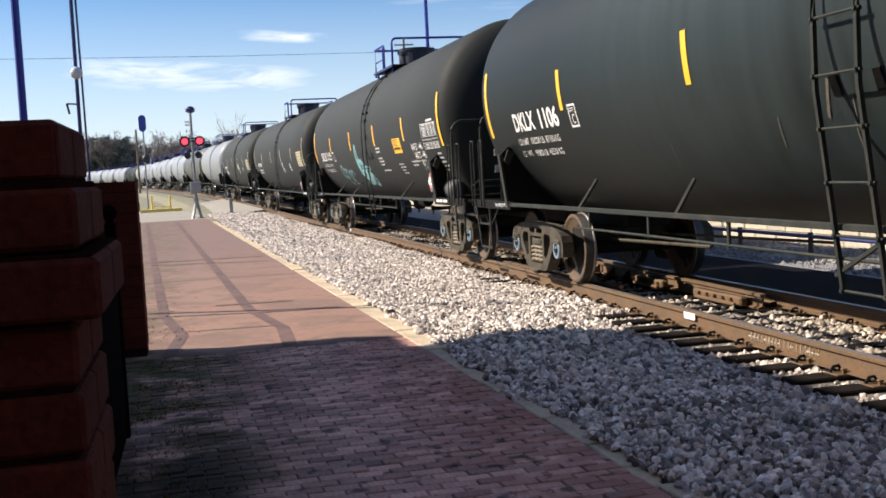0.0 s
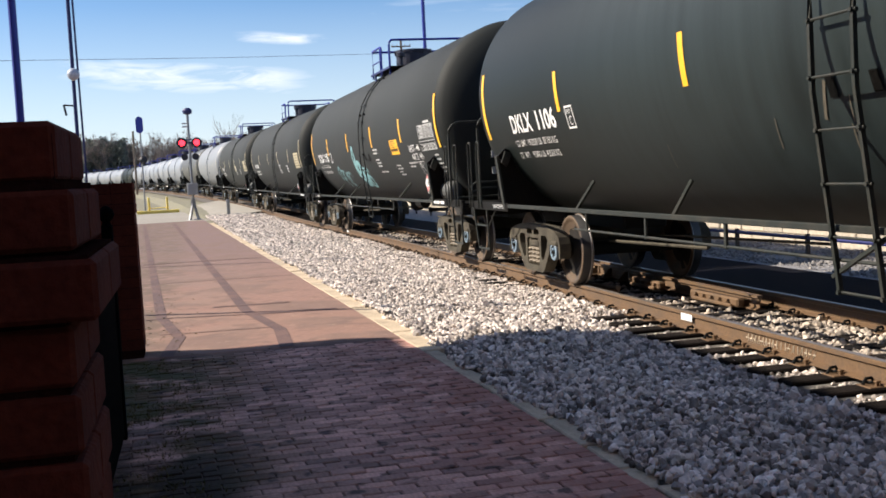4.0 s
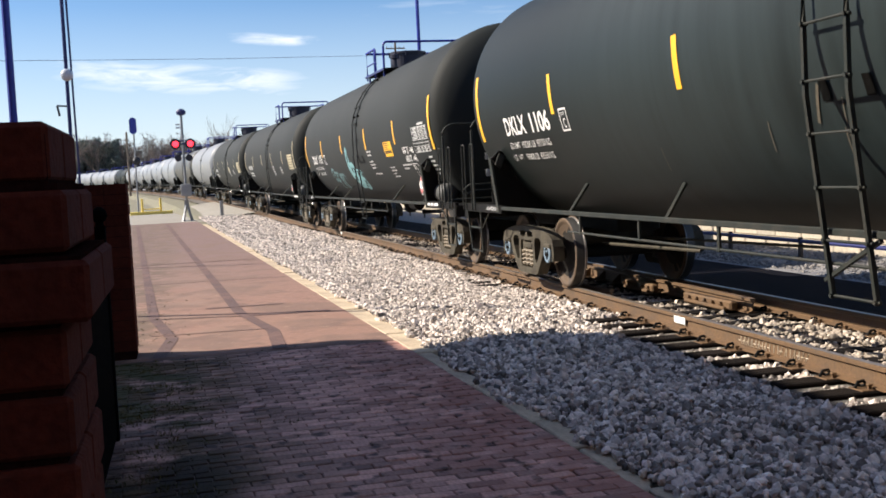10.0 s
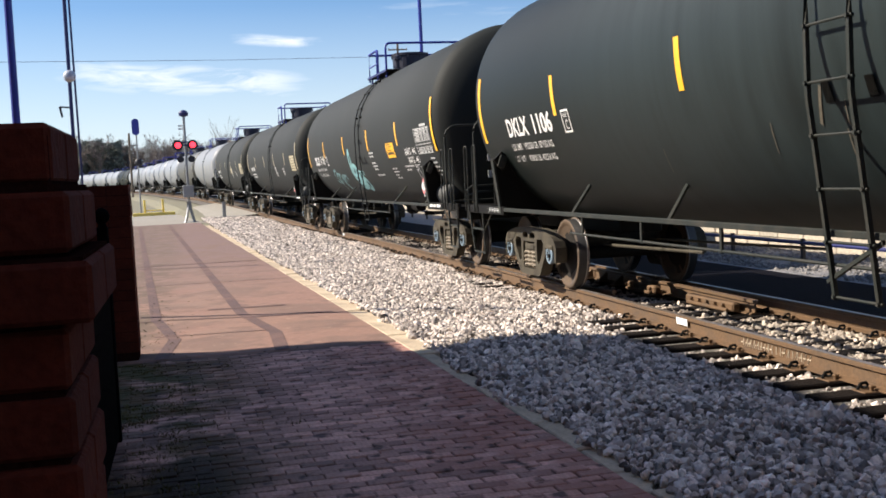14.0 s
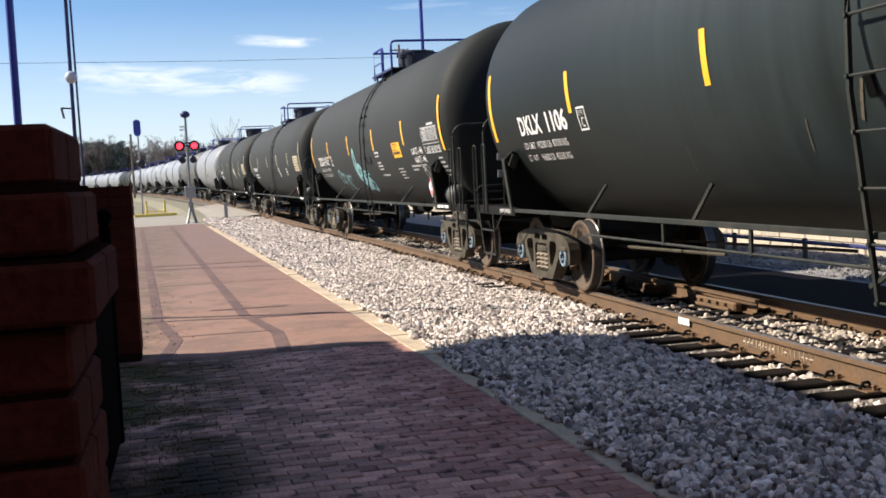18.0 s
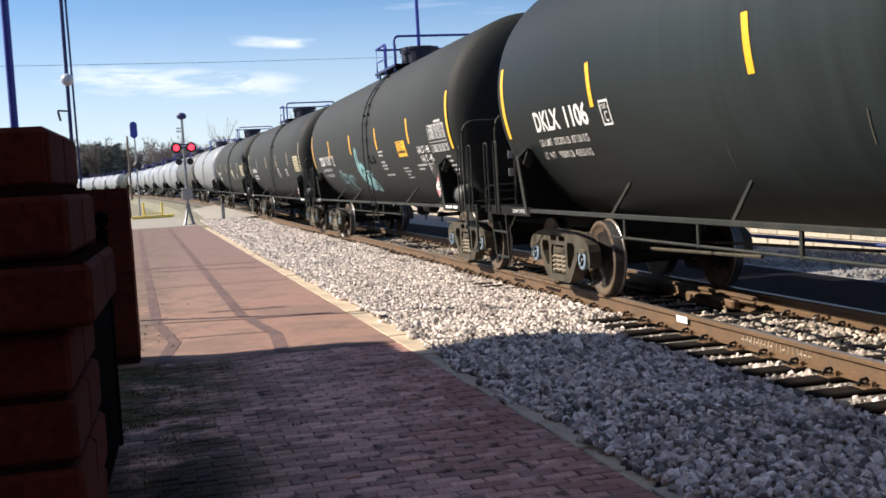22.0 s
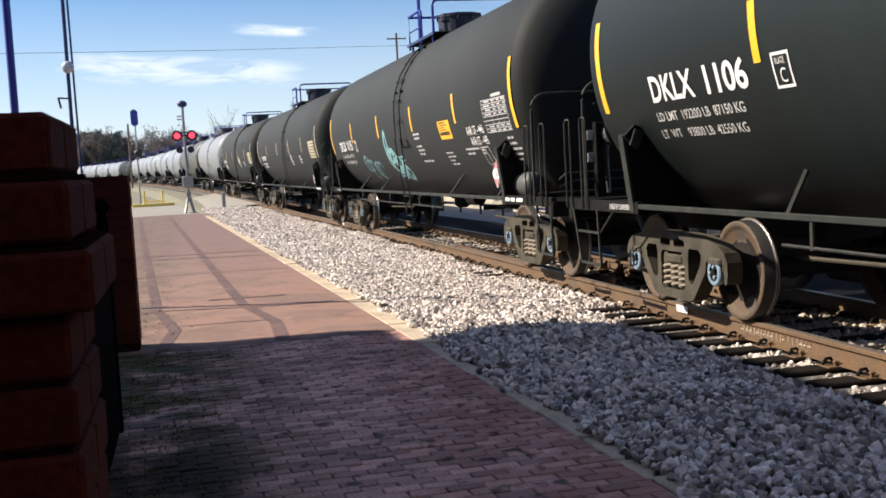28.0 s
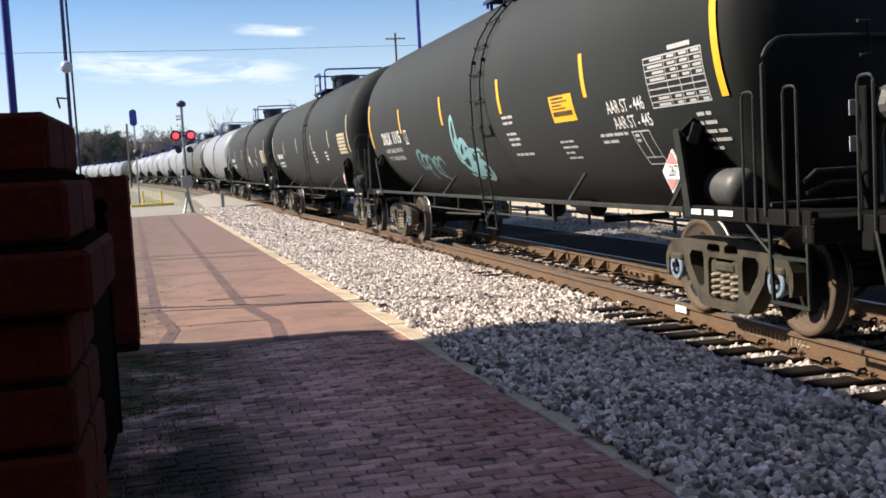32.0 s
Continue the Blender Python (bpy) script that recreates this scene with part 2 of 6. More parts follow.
PAINT_WHITE = material("white stencil paint", (0.75, 0.76, 0.74), 0.55, grain=60, vary=0.12, bump=0.0)
PAINT_PALE = material("faded white stencil paint", (0.55, 0.56, 0.54), 0.6, grain=50, vary=0.25, bump=0.0)
TEAL = material("teal spray paint", (0.20, 0.41, 0.43), 0.6, grain=30, vary=0.2, bump=0.0)
TEAL_PALE = material("faint teal spray paint", (0.12, 0.24, 0.25), 0.6, grain=20, vary=0.4, bump=0.0)
SCRAPE = material("scraped bare paint", (0.10, 0.085, 0.06), 0.7, grain=40, vary=0.4, bump=0.0)
SIGN_RED = material("faded red sign paint", (0.6, 0.2, 0.2), 0.5, grain=40, vary=0.15, bump=0.0)
BLACK_INK = material("black ink", (0.03, 0.028, 0.02), 0.6, grain=40, vary=0.1, bump=0.0)
RAIL_RUST = material("brown rusted rail steel", (0.122, 0.070, 0.032), 0.75, grain=40, vary=0.25, bump=0.15, stain=(0.06, 0.045, 0.032), stain_scale=4, stain_amount=0.5)
RAIL_TOP = material("worn rail head", (0.22, 0.185, 0.155), 0.4, 0.5, grain=30, vary=0.2, bump=0.03)
TIE_WOOD = material("creosoted tie wood", (0.011, 0.009, 0.008), 0.95, gloss=0.1, grain=30, vary=0.4, bump=0.4, per_piece=0.3, stretch=(1, 12, 12), stain=(0.028, 0.022, 0.018), stain_scale=2)
STONE = material("pale ballast stone", (0.56, 0.515, 0.475), 0.95, gloss=0.08, grain=25, vary=0.35, bump=0.6, per_piece=0.75, stain=(0.4, 0.36, 0.32), stain_scale=0.8, stain_amount=0.4)
OILY_STONE = material("oily brown ballast stone", (0.47, 0.42, 0.36), 0.9, gloss=0.12, grain=25, vary=0.3, bump=0.5, per_piece=0.5, stain=(0.16, 0.125, 0.09), stain_scale=0.9, stain_amount=0.6)
# Darker than the stones laid over it: shade of the gaps put into colour
GRIT = material("ballast bed", (0.13, 0.12, 0.105), 0.95, grain=22, vary=0.5, bump=1.0, stain=(0.2, 0.17, 0.15), stain_scale=1.0)
BRICK_PAVER = material("worn red paving brick", (0.52, 0.315, 0.26), 0.85, gloss=0.2, grain=40, vary=0.3, bump=0.35, per_piece=0.42, stain=(0.28, 0.185, 0.16), stain_scale=0.9, stain_amount=0.7)
PAVE_BED = material("worn red paving", (0.25, 0.143, 0.107), 0.95, grain=14, vary=0.16, bump=0.3, stain=(0.235, 0.14, 0.10), stain_scale=0.45, stain_amount=0.7)
JOINT_SAND = material("dark joint sand", (0.13, 0.09, 0.08), 0.95, gloss=0.1, grain=30, vary=0.3, bump=0.4)
PAVE_DARK = material("dark paving band", (0.10, 0.06, 0.055), 0.9, grain=25, vary=0.25, bump=0.3, stain=(0.2, 0.11, 0.085), stain_scale=2, stain_amount=0.5)
KERB = material("weathered pale concrete", (0.52, 0.42, 0.29), 0.9, grain=30, vary=0.2, bump=0.3, stain=(0.22, 0.18, 0.13), stain_scale=1.8, stain_amount=0.8)
PIER_BRICK = material("dark red pier brick", (0.085, 0.021, 0.0122), 0.95, gloss=0.1, grain=50, vary=0.25, bump=0.4, per_piece=0.15, stain=(0.045, 0.013, 0.009), stain_scale=6, stain_amount=0.5)
MORTAR = material("dirty mortar", (0.02, 0.009, 0.007), 1.0, gloss=0.0, grain=60, vary=0.3, bump=0.5)
IRON = material("black wrought iron", (0.002, 0.002, 0.002), 0.95, gloss=0.02, grain=60, vary=0.2, bump=0.1)
ASPHALT = material("asphalt", (0.09, 0.088, 0.085), 0.9, grain=30, vary=0.3, bump=0.4, stain=(0.14, 0.135, 0.125), stain_scale=0.3)
DARK_BED = material("black strip ground", (0.006, 0.006, 0.009), 1.0, gloss=0.05, grain=25, vary=0.4, bump=0.6)
GREY_GRAVEL = material("grey gravel", (0.22, 0.215, 0.21), 0.95, grain=14, vary=0.5, bump=0.9, stain=(0.14, 0.135, 0.13), stain_scale=0.6)
EARTH = material("dry winter grass and earth", (0.175, 0.165, 0.115), 0.95, grain=6, vary=0.3, bump=0.5, stain=(0.2, 0.19, 0.11), stain_scale=0.08, stain_amount=0.6)
ROAD_PALE = material("pale worn asphalt", (0.27, 0.25, 0.21), 0.9, grain=10, vary=0.25, bump=0.3, stain=(0.3, 0.285, 0.25), stain_scale=0.25)
GREY_STONE = material("grey gravel stone", (0.2, 0.195, 0.19), 0.9, grain=25, vary=0.25, bump=0.3, per_piece=0.35)
PALE_WALL = material("pale sandstone wall", (0.42, 0.38, 0.31), 0.9, grain=14, vary=0.2, bump=0.4, per_piece=0.12, stain=(0.3, 0.26, 0.2), stain_scale=0.7)
BLUE_PAINT_SKY = material("dark blue paint and sky tint", (0.014, 0.026, 0.26), 0.4, grain=40, vary=0.15, bump=0.02)
POLE_STEEL = material("dark blue grey pole steel", (0.011, 0.017, 0.1), 0.45, grain=40, vary=0.2, bump=0.05)
DOME_NAVY = material("blue black dome paint", (0.022, 0.024, 0.04), 0.5, gloss=0.3, grain=40, vary=0.2, bump=0.05)
GALV = material("galvanised steel", (0.27, 0.275, 0.28), 0.5, 0.4, grain=40, vary=0.2, bump=0.05)
SIGNAL_BLACK = material("signal black", (0.012, 0.012, 0.018), 0.5, grain=40, vary=0.2, bump=0.02)
YELLOW_PAINT = material("yellow safety paint", (0.72, 0.55, 0.12), 0.5, grain=30, vary=0.15, bump=0.05)
BARK = material("grey bark", (0.17, 0.135, 0.105), 0.9, grain=20, vary=0.3, bump=0.5)
# Paled and greyed: distance haze over the pines is put into the colour
LEAF = material("hazed pine needles", (0.12, 0.14, 0.125), 0.9, grain=3, vary=0.4, bump=0.0, per_piece=0.4)
FROSTED = material("frosted globe glass", (0.42, 0.46, 0.52), 0.35, grain=20, vary=0.1, bump=0.0)
TWIG = material("bare winter twigs", (0.17, 0.145, 0.14), 0.95, grain=3, vary=0.3, bump=0.0, per_piece=0.3)
RED_GLOW = glow("red signal lamp", (1.0, 0.03, 0.05), 2.2)
STUCCO = material("plain brick building", (0.3, 0.12, 0.08), 0.9, grain=12, vary=0.3, bump=0.3)
ROOF = material("grey roof shingle", (0.13, 0.125, 0.12), 0.9, grain=12, vary=0.3, bump=0.3)


# paler paint over the middle of the tank, in long vertical streaks
nt_ = TANK_BLACK.node_tree
co_ = nt_.nodes.new("ShaderNodeTexCoord")
sep_ = nt_.nodes.new("ShaderNodeSeparateXYZ")
nt_.links.new(co_.outputs["Object"], sep_.inputs[0])
streak_map = nt_.nodes.new("ShaderNodeMapping")
streak_map.inputs["Scale"].default_value = (1.0, 2.2, 0.12)
nt_.links.new(co_.outputs["Object"], streak_map.inputs["Vector"])
streak = nt_.nodes.new("ShaderNodeTexNoise")
streak.inputs["Scale"].default_value, streak.inputs["Detail"].default_value = 2.0, 5
nt_.links.new(streak_map.outputs["Vector"], streak.inputs["Vector"])
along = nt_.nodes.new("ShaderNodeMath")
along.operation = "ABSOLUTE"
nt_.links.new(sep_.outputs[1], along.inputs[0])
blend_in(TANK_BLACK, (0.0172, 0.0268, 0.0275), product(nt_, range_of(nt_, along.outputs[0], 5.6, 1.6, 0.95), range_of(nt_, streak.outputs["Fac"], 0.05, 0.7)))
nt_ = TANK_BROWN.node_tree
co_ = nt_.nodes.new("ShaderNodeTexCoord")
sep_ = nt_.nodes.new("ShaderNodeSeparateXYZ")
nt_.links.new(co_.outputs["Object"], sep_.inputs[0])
# Darker towards the near end: head turned off the sun, shade put into paint
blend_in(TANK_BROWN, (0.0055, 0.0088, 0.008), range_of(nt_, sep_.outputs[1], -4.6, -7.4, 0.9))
# moss and earth over the paving beside the fence
nt_ = BRICK_PAVER.node_tree
geo_ = nt_.nodes.new("ShaderNodeNewGeometry")
sep_ = nt_.nodes.new("ShaderNodeSeparateXYZ")
nt_.links.new(geo_.outputs["Position"], sep_.inputs[0])
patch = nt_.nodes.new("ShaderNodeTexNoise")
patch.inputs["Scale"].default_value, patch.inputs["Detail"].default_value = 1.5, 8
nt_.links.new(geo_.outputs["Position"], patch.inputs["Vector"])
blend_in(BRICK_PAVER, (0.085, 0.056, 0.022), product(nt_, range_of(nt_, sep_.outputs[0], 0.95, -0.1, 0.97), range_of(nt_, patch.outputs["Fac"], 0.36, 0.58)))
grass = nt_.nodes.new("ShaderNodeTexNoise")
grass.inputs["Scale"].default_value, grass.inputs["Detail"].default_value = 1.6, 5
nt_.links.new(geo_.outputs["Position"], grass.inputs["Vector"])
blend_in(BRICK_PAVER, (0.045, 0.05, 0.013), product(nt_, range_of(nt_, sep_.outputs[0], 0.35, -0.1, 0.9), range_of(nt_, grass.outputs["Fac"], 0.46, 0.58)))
shade_wear_noise = nt_.nodes.new("ShaderNodeTexNoise")
shade_wear_noise.inputs["Scale"].default_value, shade_wear_noise.inputs["Detail"].default_value = 3.4, 7
nt_.links.new(geo_.outputs["Position"], shade_wear_noise.inputs["Vector"])
# Shade by the fence and pier painted into the nearest bricks, broken by noise
blend_in(BRICK_PAVER, (0.022, 0.016, 0.011), product(nt_, product(nt_, range_of(nt_, sep_.outputs[0], 0.45, -0.05, 0.95), range_of(nt_, sep_.outputs[1], 8.4, 6.2)), range_of(nt_, shade_wear_noise.outputs["Fac"], 0.3, 0.52)))
blend_in(BRICK_PAVER, (0.36, 0.165, 0.125), product(nt_, range_of(nt_, sep_.outputs[0], 0.9, 1.9, 0.8), range_of(nt_, shade_wear_noise.outputs["Fac"], 0.3, 0.6)))
spots = nt_.nodes.new("ShaderNodeTexNoise")
spots.inputs["Scale"].default_value, spots.inputs["Detail"].default_value = 7.0, 5
nt_.links.new(geo_.outputs["Position"], spots.inputs["Vector"])
blend_in(BRICK_PAVER, (0.05, 0.036, 0.034), range_of(nt_, spots.outputs["Fac"], 0.56, 0.70, 0.85))
# the lit paving is paler where it is walked on, greyer and darker far along
nt_ = PAVE_BED.node_tree
geo_ = nt_.nodes.new("ShaderNodeNewGeometry")
sep_ = nt_.nodes.new("ShaderNodeSeparateXYZ")
nt_.links.new(geo_.outputs["Position"], sep_.inputs[0])
patch = nt_.nodes.new("ShaderNodeTexNoise")
patch.inputs["Scale"].default_value, patch.inputs["Detail"].default_value = 1.1, 7
nt_.links.new(geo_.outputs["Position"], patch.inputs["Vector"])
blend_in(PAVE_BED, (0.235, 0.155, 0.115), product(nt_, range_of(nt_, sep_.outputs[0], 1.3, -0.3, 0.75), range_of(nt_, patch.outputs["Fac"], 0.35, 0.65)))
blend_in(PAVE_BED, (0.16, 0.105, 0.097), range_of(nt_, sep_.outputs[1], 12.0, 30.0, 0.88))
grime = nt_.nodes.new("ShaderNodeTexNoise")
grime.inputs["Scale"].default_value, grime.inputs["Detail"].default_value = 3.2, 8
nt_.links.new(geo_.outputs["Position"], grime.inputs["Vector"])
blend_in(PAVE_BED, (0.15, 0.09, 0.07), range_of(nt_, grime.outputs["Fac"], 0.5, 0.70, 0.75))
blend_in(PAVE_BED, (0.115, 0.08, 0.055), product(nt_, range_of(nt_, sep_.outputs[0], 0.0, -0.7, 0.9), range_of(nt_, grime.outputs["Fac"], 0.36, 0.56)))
blotch = nt_.nodes.new("ShaderNodeTexNoise")
blotch.inputs["Scale"].default_value, blotch.inputs["Detail"].default_value = 0.8, 9
nt_.links.new(geo_.outputs["Position"], blotch.inputs["Vector"])
blend_in(PAVE_BED, (0.165, 0.105, 0.082), range_of(nt_, blotch.outputs["Fac"], 0.48, 0.60, 0.7))
fleck = nt_.nodes.new("ShaderNodeTexNoise")
fleck.inputs["Scale"].default_value, fleck.inputs["Detail"].default_value = 9.0, 4
nt_.links.new(geo_.outputs["Position"], fleck.inputs["Vector"])
blend_in(PAVE_BED, (0.36, 0.25, 0.17), range_of(nt_, fleck.outputs["Fac"], 0.63, 0.72, 0.5))

# ---- mesh helpers ----
def mesh_of(name, bm, mat, smooth=False):
    me = bpy.data.meshes.new(name)
    bm.to_mesh(me)
    bm.free()
    for m in (mat if isinstance(mat, (list, tuple)) else [mat]):
        me.materials.append(m)
    if smooth:
        me.polygons.foreach_set("use_smooth", [True] * len(me.polygons))
    return me


def part(name, bm, mat, parent=None, label="", m=None, smooth=False):
    """One mesh object under a thing or under a part."""
    ob = new(name, bm if isinstance(bm, bpy.types.Mesh) else mesh_of(name, bm, mat, smooth))
    ob.parent = parent
    if m is not None:
        ob.matrix_basis = m
    return tagged(ob, label) if label else ob


def thing(name, m, label, category, group="", kind=""):
    ob = new(name)
    ob.matrix_basis = m
    return tagged(ob, label, category, group, kind)


def box(bm, lo, hi, bevel=0.0):
    """A box between two corners, with softened edges."""
    c = [(a + b) / 2 for a, b in zip(lo, hi)]
    s = [abs(b - a) for a, b in zip(lo, hi)]
    r = bmesh.ops.create_cube(bm, size=1, matrix=Matrix.Translation(c) @ Matrix.Diagonal((*s, 1)))
    if bevel:
        edges = list({e for v in r["verts"] for e in v.link_edges})
        bmesh.ops.bevel(bm, geom=edges, offset=bevel, segments=1, affect="EDGES")
    return bm


def box_of(lo, hi, bevel=0.0):
    return box(bmesh.new(), lo, hi, bevel)


def tube(bm, points, radius, sides=8, square=False):
    """A bar along a bent line of points."""
    pts = [Vector(p) for p in points]
    rings = []
    n = 4 if square else sides
    up = Vector((0, 0, 1))
    for i, p in enumerate(pts):
        d = ((pts[min(i + 1, len(pts) - 1)] - pts[max(i - 1, 0)])).normalized()
        a = d.cross(up)
        if a.length < 0.05:
            a = d.cross(Vector((1, 0, 0)))
        a.normalize()
        b = d.cross(a)
        off = math.pi / 4 if square else 0
        r = radius * (1.414 if square else 1)
        rings.append([bm.verts.new(p + (a * math.cos(off + 2 * math.pi * k / n) + b * math.sin(off + 2 * math.pi * k / n)) * r) for k in range(n)])
    for r0, r1 in zip(rings, rings[1:]):
        for k in range(n):
            bm.faces.new((r0[k], r0[(k + 1) % n], r1[(k + 1) % n], r1[k]))
    bm.faces.new(rings[0][::-1])
    bm.faces.new(rings[-1])
    return bm


def tube_of(points, radius, sides=8, square=False):
    return tube(bmesh.new(), points, radius, sides, square)


def lathe(bm, profile, axis="Y", sides=32, at=(0, 0, 0)):
    """A body turned round an axis; profile: (distance along the axis, radius)."""
    at = Vector(at)
    rings = []
    for d, r in profile:
        ring = []
        for k in range(sides):
            c, s = math.cos(2 * math.pi * k / sides), math.sin(2 * math.pi * k / sides)
            v = {"Y": (r * c, d, r * s), "X": (d, r * c, r * s), "Z": (r * c, r * s, d)}[axis]
            ring.append(bm.verts.new(at + Vector(v)))
        rings.append(ring)
    for r0, r1 in zip(rings, rings[1:]):
        for k in range(sides):
            bm.faces.new((r0[k], r0[(k + 1) % sides], r1[(k + 1) % sides], r1[k]))
    bm.faces.new(rings[0])
    bm.faces.new(rings[-1][::-1])
    bmesh.ops.recalc_face_normals(bm, faces=bm.faces)
    return bm


def lathe_of(profile, axis="Y", sides=32, at=(0, 0, 0)):
    return lathe(bmesh.new(), profile, axis, sides, at)


def plate(bm, outline, y0, y1, plane="XZ"):
    """A flat outline given thickness."""
    def at(u, v, w):
        return (u, w, v) if plane == "XZ" else ((w, u, v) if plane == "YZ" else (u, v, w))
    a = [bm.verts.new(at(u, v, y0)) for u, v in outline]
    b = [bm.verts.new(at(u, v, y1)) for u, v in outline]
    bm.faces.new(a)
    bm.faces.new(b[::-1])
    for i in range(len(a)):
        j = (i + 1) % len(a)
        bm.faces.new((a[j], a[i], b[i], b[j]))
    bmesh.ops.recalc_face_normals(bm, faces=bm.faces)
    return bm


def sheet(name, rows, mat, thick=0.0):
    """A strip of quads through rows of points."""
    bm = bmesh.new()
    grid = [[bm.verts.new(p) for p in row] for row in rows]
    for r0, r1 in zip(grid, grid[1:]):
        for i in range(len(r0) - 1):
            bm.faces.new((r0[i], r0[i + 1], r1[i + 1], r1[i]))
    bmesh.ops.recalc_face_normals(bm, faces=bm.faces)
    for f in bm.faces:
        if f.normal.z < 0:
            f.normal_flip()
    return new(name, mesh_of(name, bm, mat))


# ---- ground and track ----
def strip(name, a0, a1, s0, s1, z, mat, step=4.0):
    """A flat strip along the track between two distances from its centre line."""
    n = max(2, int((a1 - a0) / step))
    rows = []
    for i in range(n + 1):
        a = a0 + (a1 - a0) * i / n
        rows.append([(*track(a, s0)[:2], z + rise(a)), (*track(a, s1)[:2], z + rise(a))])
    return sheet(name, rows, mat)


EDGE_X, EDGE_SLOPE = 2.421, -0.0357


def edge(y):
    """x of the platform's edge."""
    return EDGE_X + EDGE_SLOPE * y


def lawn(y):
    """The open ground beside the line is flat as far as the road, then climbs."""
    return 0.0080 * (min(y, 330) - 80) if y > 80 else 0.0


ground = sheet("ground", [[(x, y, -0.30 + z) for x, z in ((-1600, lawn(y)), (-60, lawn(y)), (track(y)[0] - 4.3, lawn(y)), (track(y)[0] - 3.5, rise(min(y, 330))), (60, rise(min(y, 330))), (1600, rise(min(y, 330))))] for y in (-130, 0, 40, 55, 62, 70, 80, 95, 120, 140, 200, 260, 330, 440, 2600)], EARTH)
tagged(ground, "flat dry winter grass and earth to the horizon", "ground", kind="structure")
bed = strip("ballast_bed", -20, 54.5, -3.6, 1.1, -0.215, GRIT)
tagged(bed, "pale crushed stone ballast bed under the rails", "ballast", kind="structure")
far_bed = strip("ballast_bed", 54.5, 330, -1.7, 1.1, -0.215, GRIT)
tagged(far_bed, "dark crushed stone ballast bed beyond the crossing", "ballast", kind="structure")
# near-black strip between the ballast bed and the gravel yard
dark_strip = strip("cinder_strip", -20, 330, 1.1, 3.45, -0.225, DARK_BED)
tagged(dark_strip, "black ground strip beside the rails", "ground", kind="structure")
yard = strip("gravel_yard", -20, 330, 3.45, 22, -0.235, GREY_GRAVEL)
tagged(yard, "grey gravel yard behind the railway line", "ground", kind="structure")


def extrude_rail(side):
    """A rail with head, web and foot along the line, and its worn running surface as a part."""
    near = side < 0
    rail = thing("rail", Matrix(), "rusty brown steel rail spiked to the ties", "rail", "running rails")
    prof = [(-0.07, -0.172), (0.07, -0.172), (0.07, -0.16), (0.012, -0.145), (0.009, -0.05), (0.036, -0.036), (0.036, -0.006), (0.03, -0.001), (-0.03, -0.001), (-0.036, -0.006), (-0.036, -0.036), (-0.009, -0.05), (-0.012, -0.145), (-0.07, -0.16)]
    bm = bmesh.new()
    rings = []
    a = -20.0
    while a <= 330:
        rings.append([bm.verts.new((*track(a, side + u)[:2], z + rise(a))) for u, z in prof])
        a += 1.0 if a < 60 else 6.0
    for r0, r1 in zip(rings, rings[1:]):
        for k in range(len(prof)):
            bm.faces.new((r0[k], r0[(k + 1) % len(prof)], r1[(k + 1) % len(prof)], r1[k]))
    bmesh.ops.recalc_face_normals(bm, faces=bm.faces)
    part("rail_body", bm, RAIL_RUST, rail)
    top = bmesh.new()
    rings = []
    a = -20.0
    while a <= 330:
        rings.append([top.verts.new((*track(a, side + u)[:2], z + rise(a))) for u, z in ((-0.027, 0.0), (-0.027, 0.003), (0.027, 0.003), (0.027, 0.0))])
        a += 1.0 if a < 60 else 6.0
    for r0, r1 in zip(rings, rings[1:]):
        for k in range(3):
            top.faces.new((r0[k], r0[k + 1], r1[k + 1], r1[k]))
    bmesh.ops.recalc_face_normals(top, faces=top.faces)
    part("running_surface", top, RAIL_TOP, rail, "worn rail head")
    return rail


RAIL_SIDE = 0.7535
near_rail = extrude_rail(-RAIL_SIDE)
far_rail = extrude_rail(RAIL_SIDE)



def check_rail(name, label, path, z=0.0):
    """A short rail with flared ends beside a running rail; path: (along, side) points."""
    prof = [(-0.065, -0.172), (0.065, -0.172), (0.065, -0.16), (0.012, -0.145), (0.009, -0.05), (0.034, -0.036), (0.034, -0.004), (-0.034, -0.004), (-0.034, -0.036), (-0.009, -0.05), (-0.012, -0.145), (-0.065, -0.16)]
    bm = bmesh.new()
    rings = [[bm.verts.new((*track(a, side + u)[:2], zz + z)) for u, zz in prof] for a, side in path]
    for r0, r1 in zip(rings, rings[1:]):
        for k in range(len(prof)):
            bm.faces.new((r0[k], r0[(k + 1) % len(prof)], r1[(k + 1) % len(prof)], r1[k]))
    bm.faces.new(rings[0])
    bm.faces.new(rings[-1][::-1])
    bmesh.ops.recalc_face_normals(bm, faces=bm.faces)
    rail = thing(name, Matrix(), label, "rail")
    part("rail_body", bm, RAIL_RUST, rail)
    return rail


guard = check_rail("guard_rail", "rusty guard rail inside the running rail", [(12.8, -0.42), (13.5, -0.52), (14.5, -0.555), (16.5, -0.56), (18.5, -0.56), (20.0, -0.53), (20.7, -0.45)], -0.006)
frog = check_rail("wing_rail", "rusty wing rail of the switch beside the running rail", [(10.9, 0.50), (12.5, 0.54), (14.5, 0.56), (16.5, 0.58), (18.0, 0.62), (19.4, 0.68)], -0.004)
wedge = mesh_of("rail_brace", plate(plate(bmesh.new(), [(-0.20, -0.165), (-0.035, -0.165), (-0.03, -0.035), (-0.06, -0.03)], -0.02, 0.02), [(-0.22, -0.172), (0.0, -0.172), (0.0, -0.155), (-0.22, -0.155)], -0.09, 0.09), RAIL_RUST)
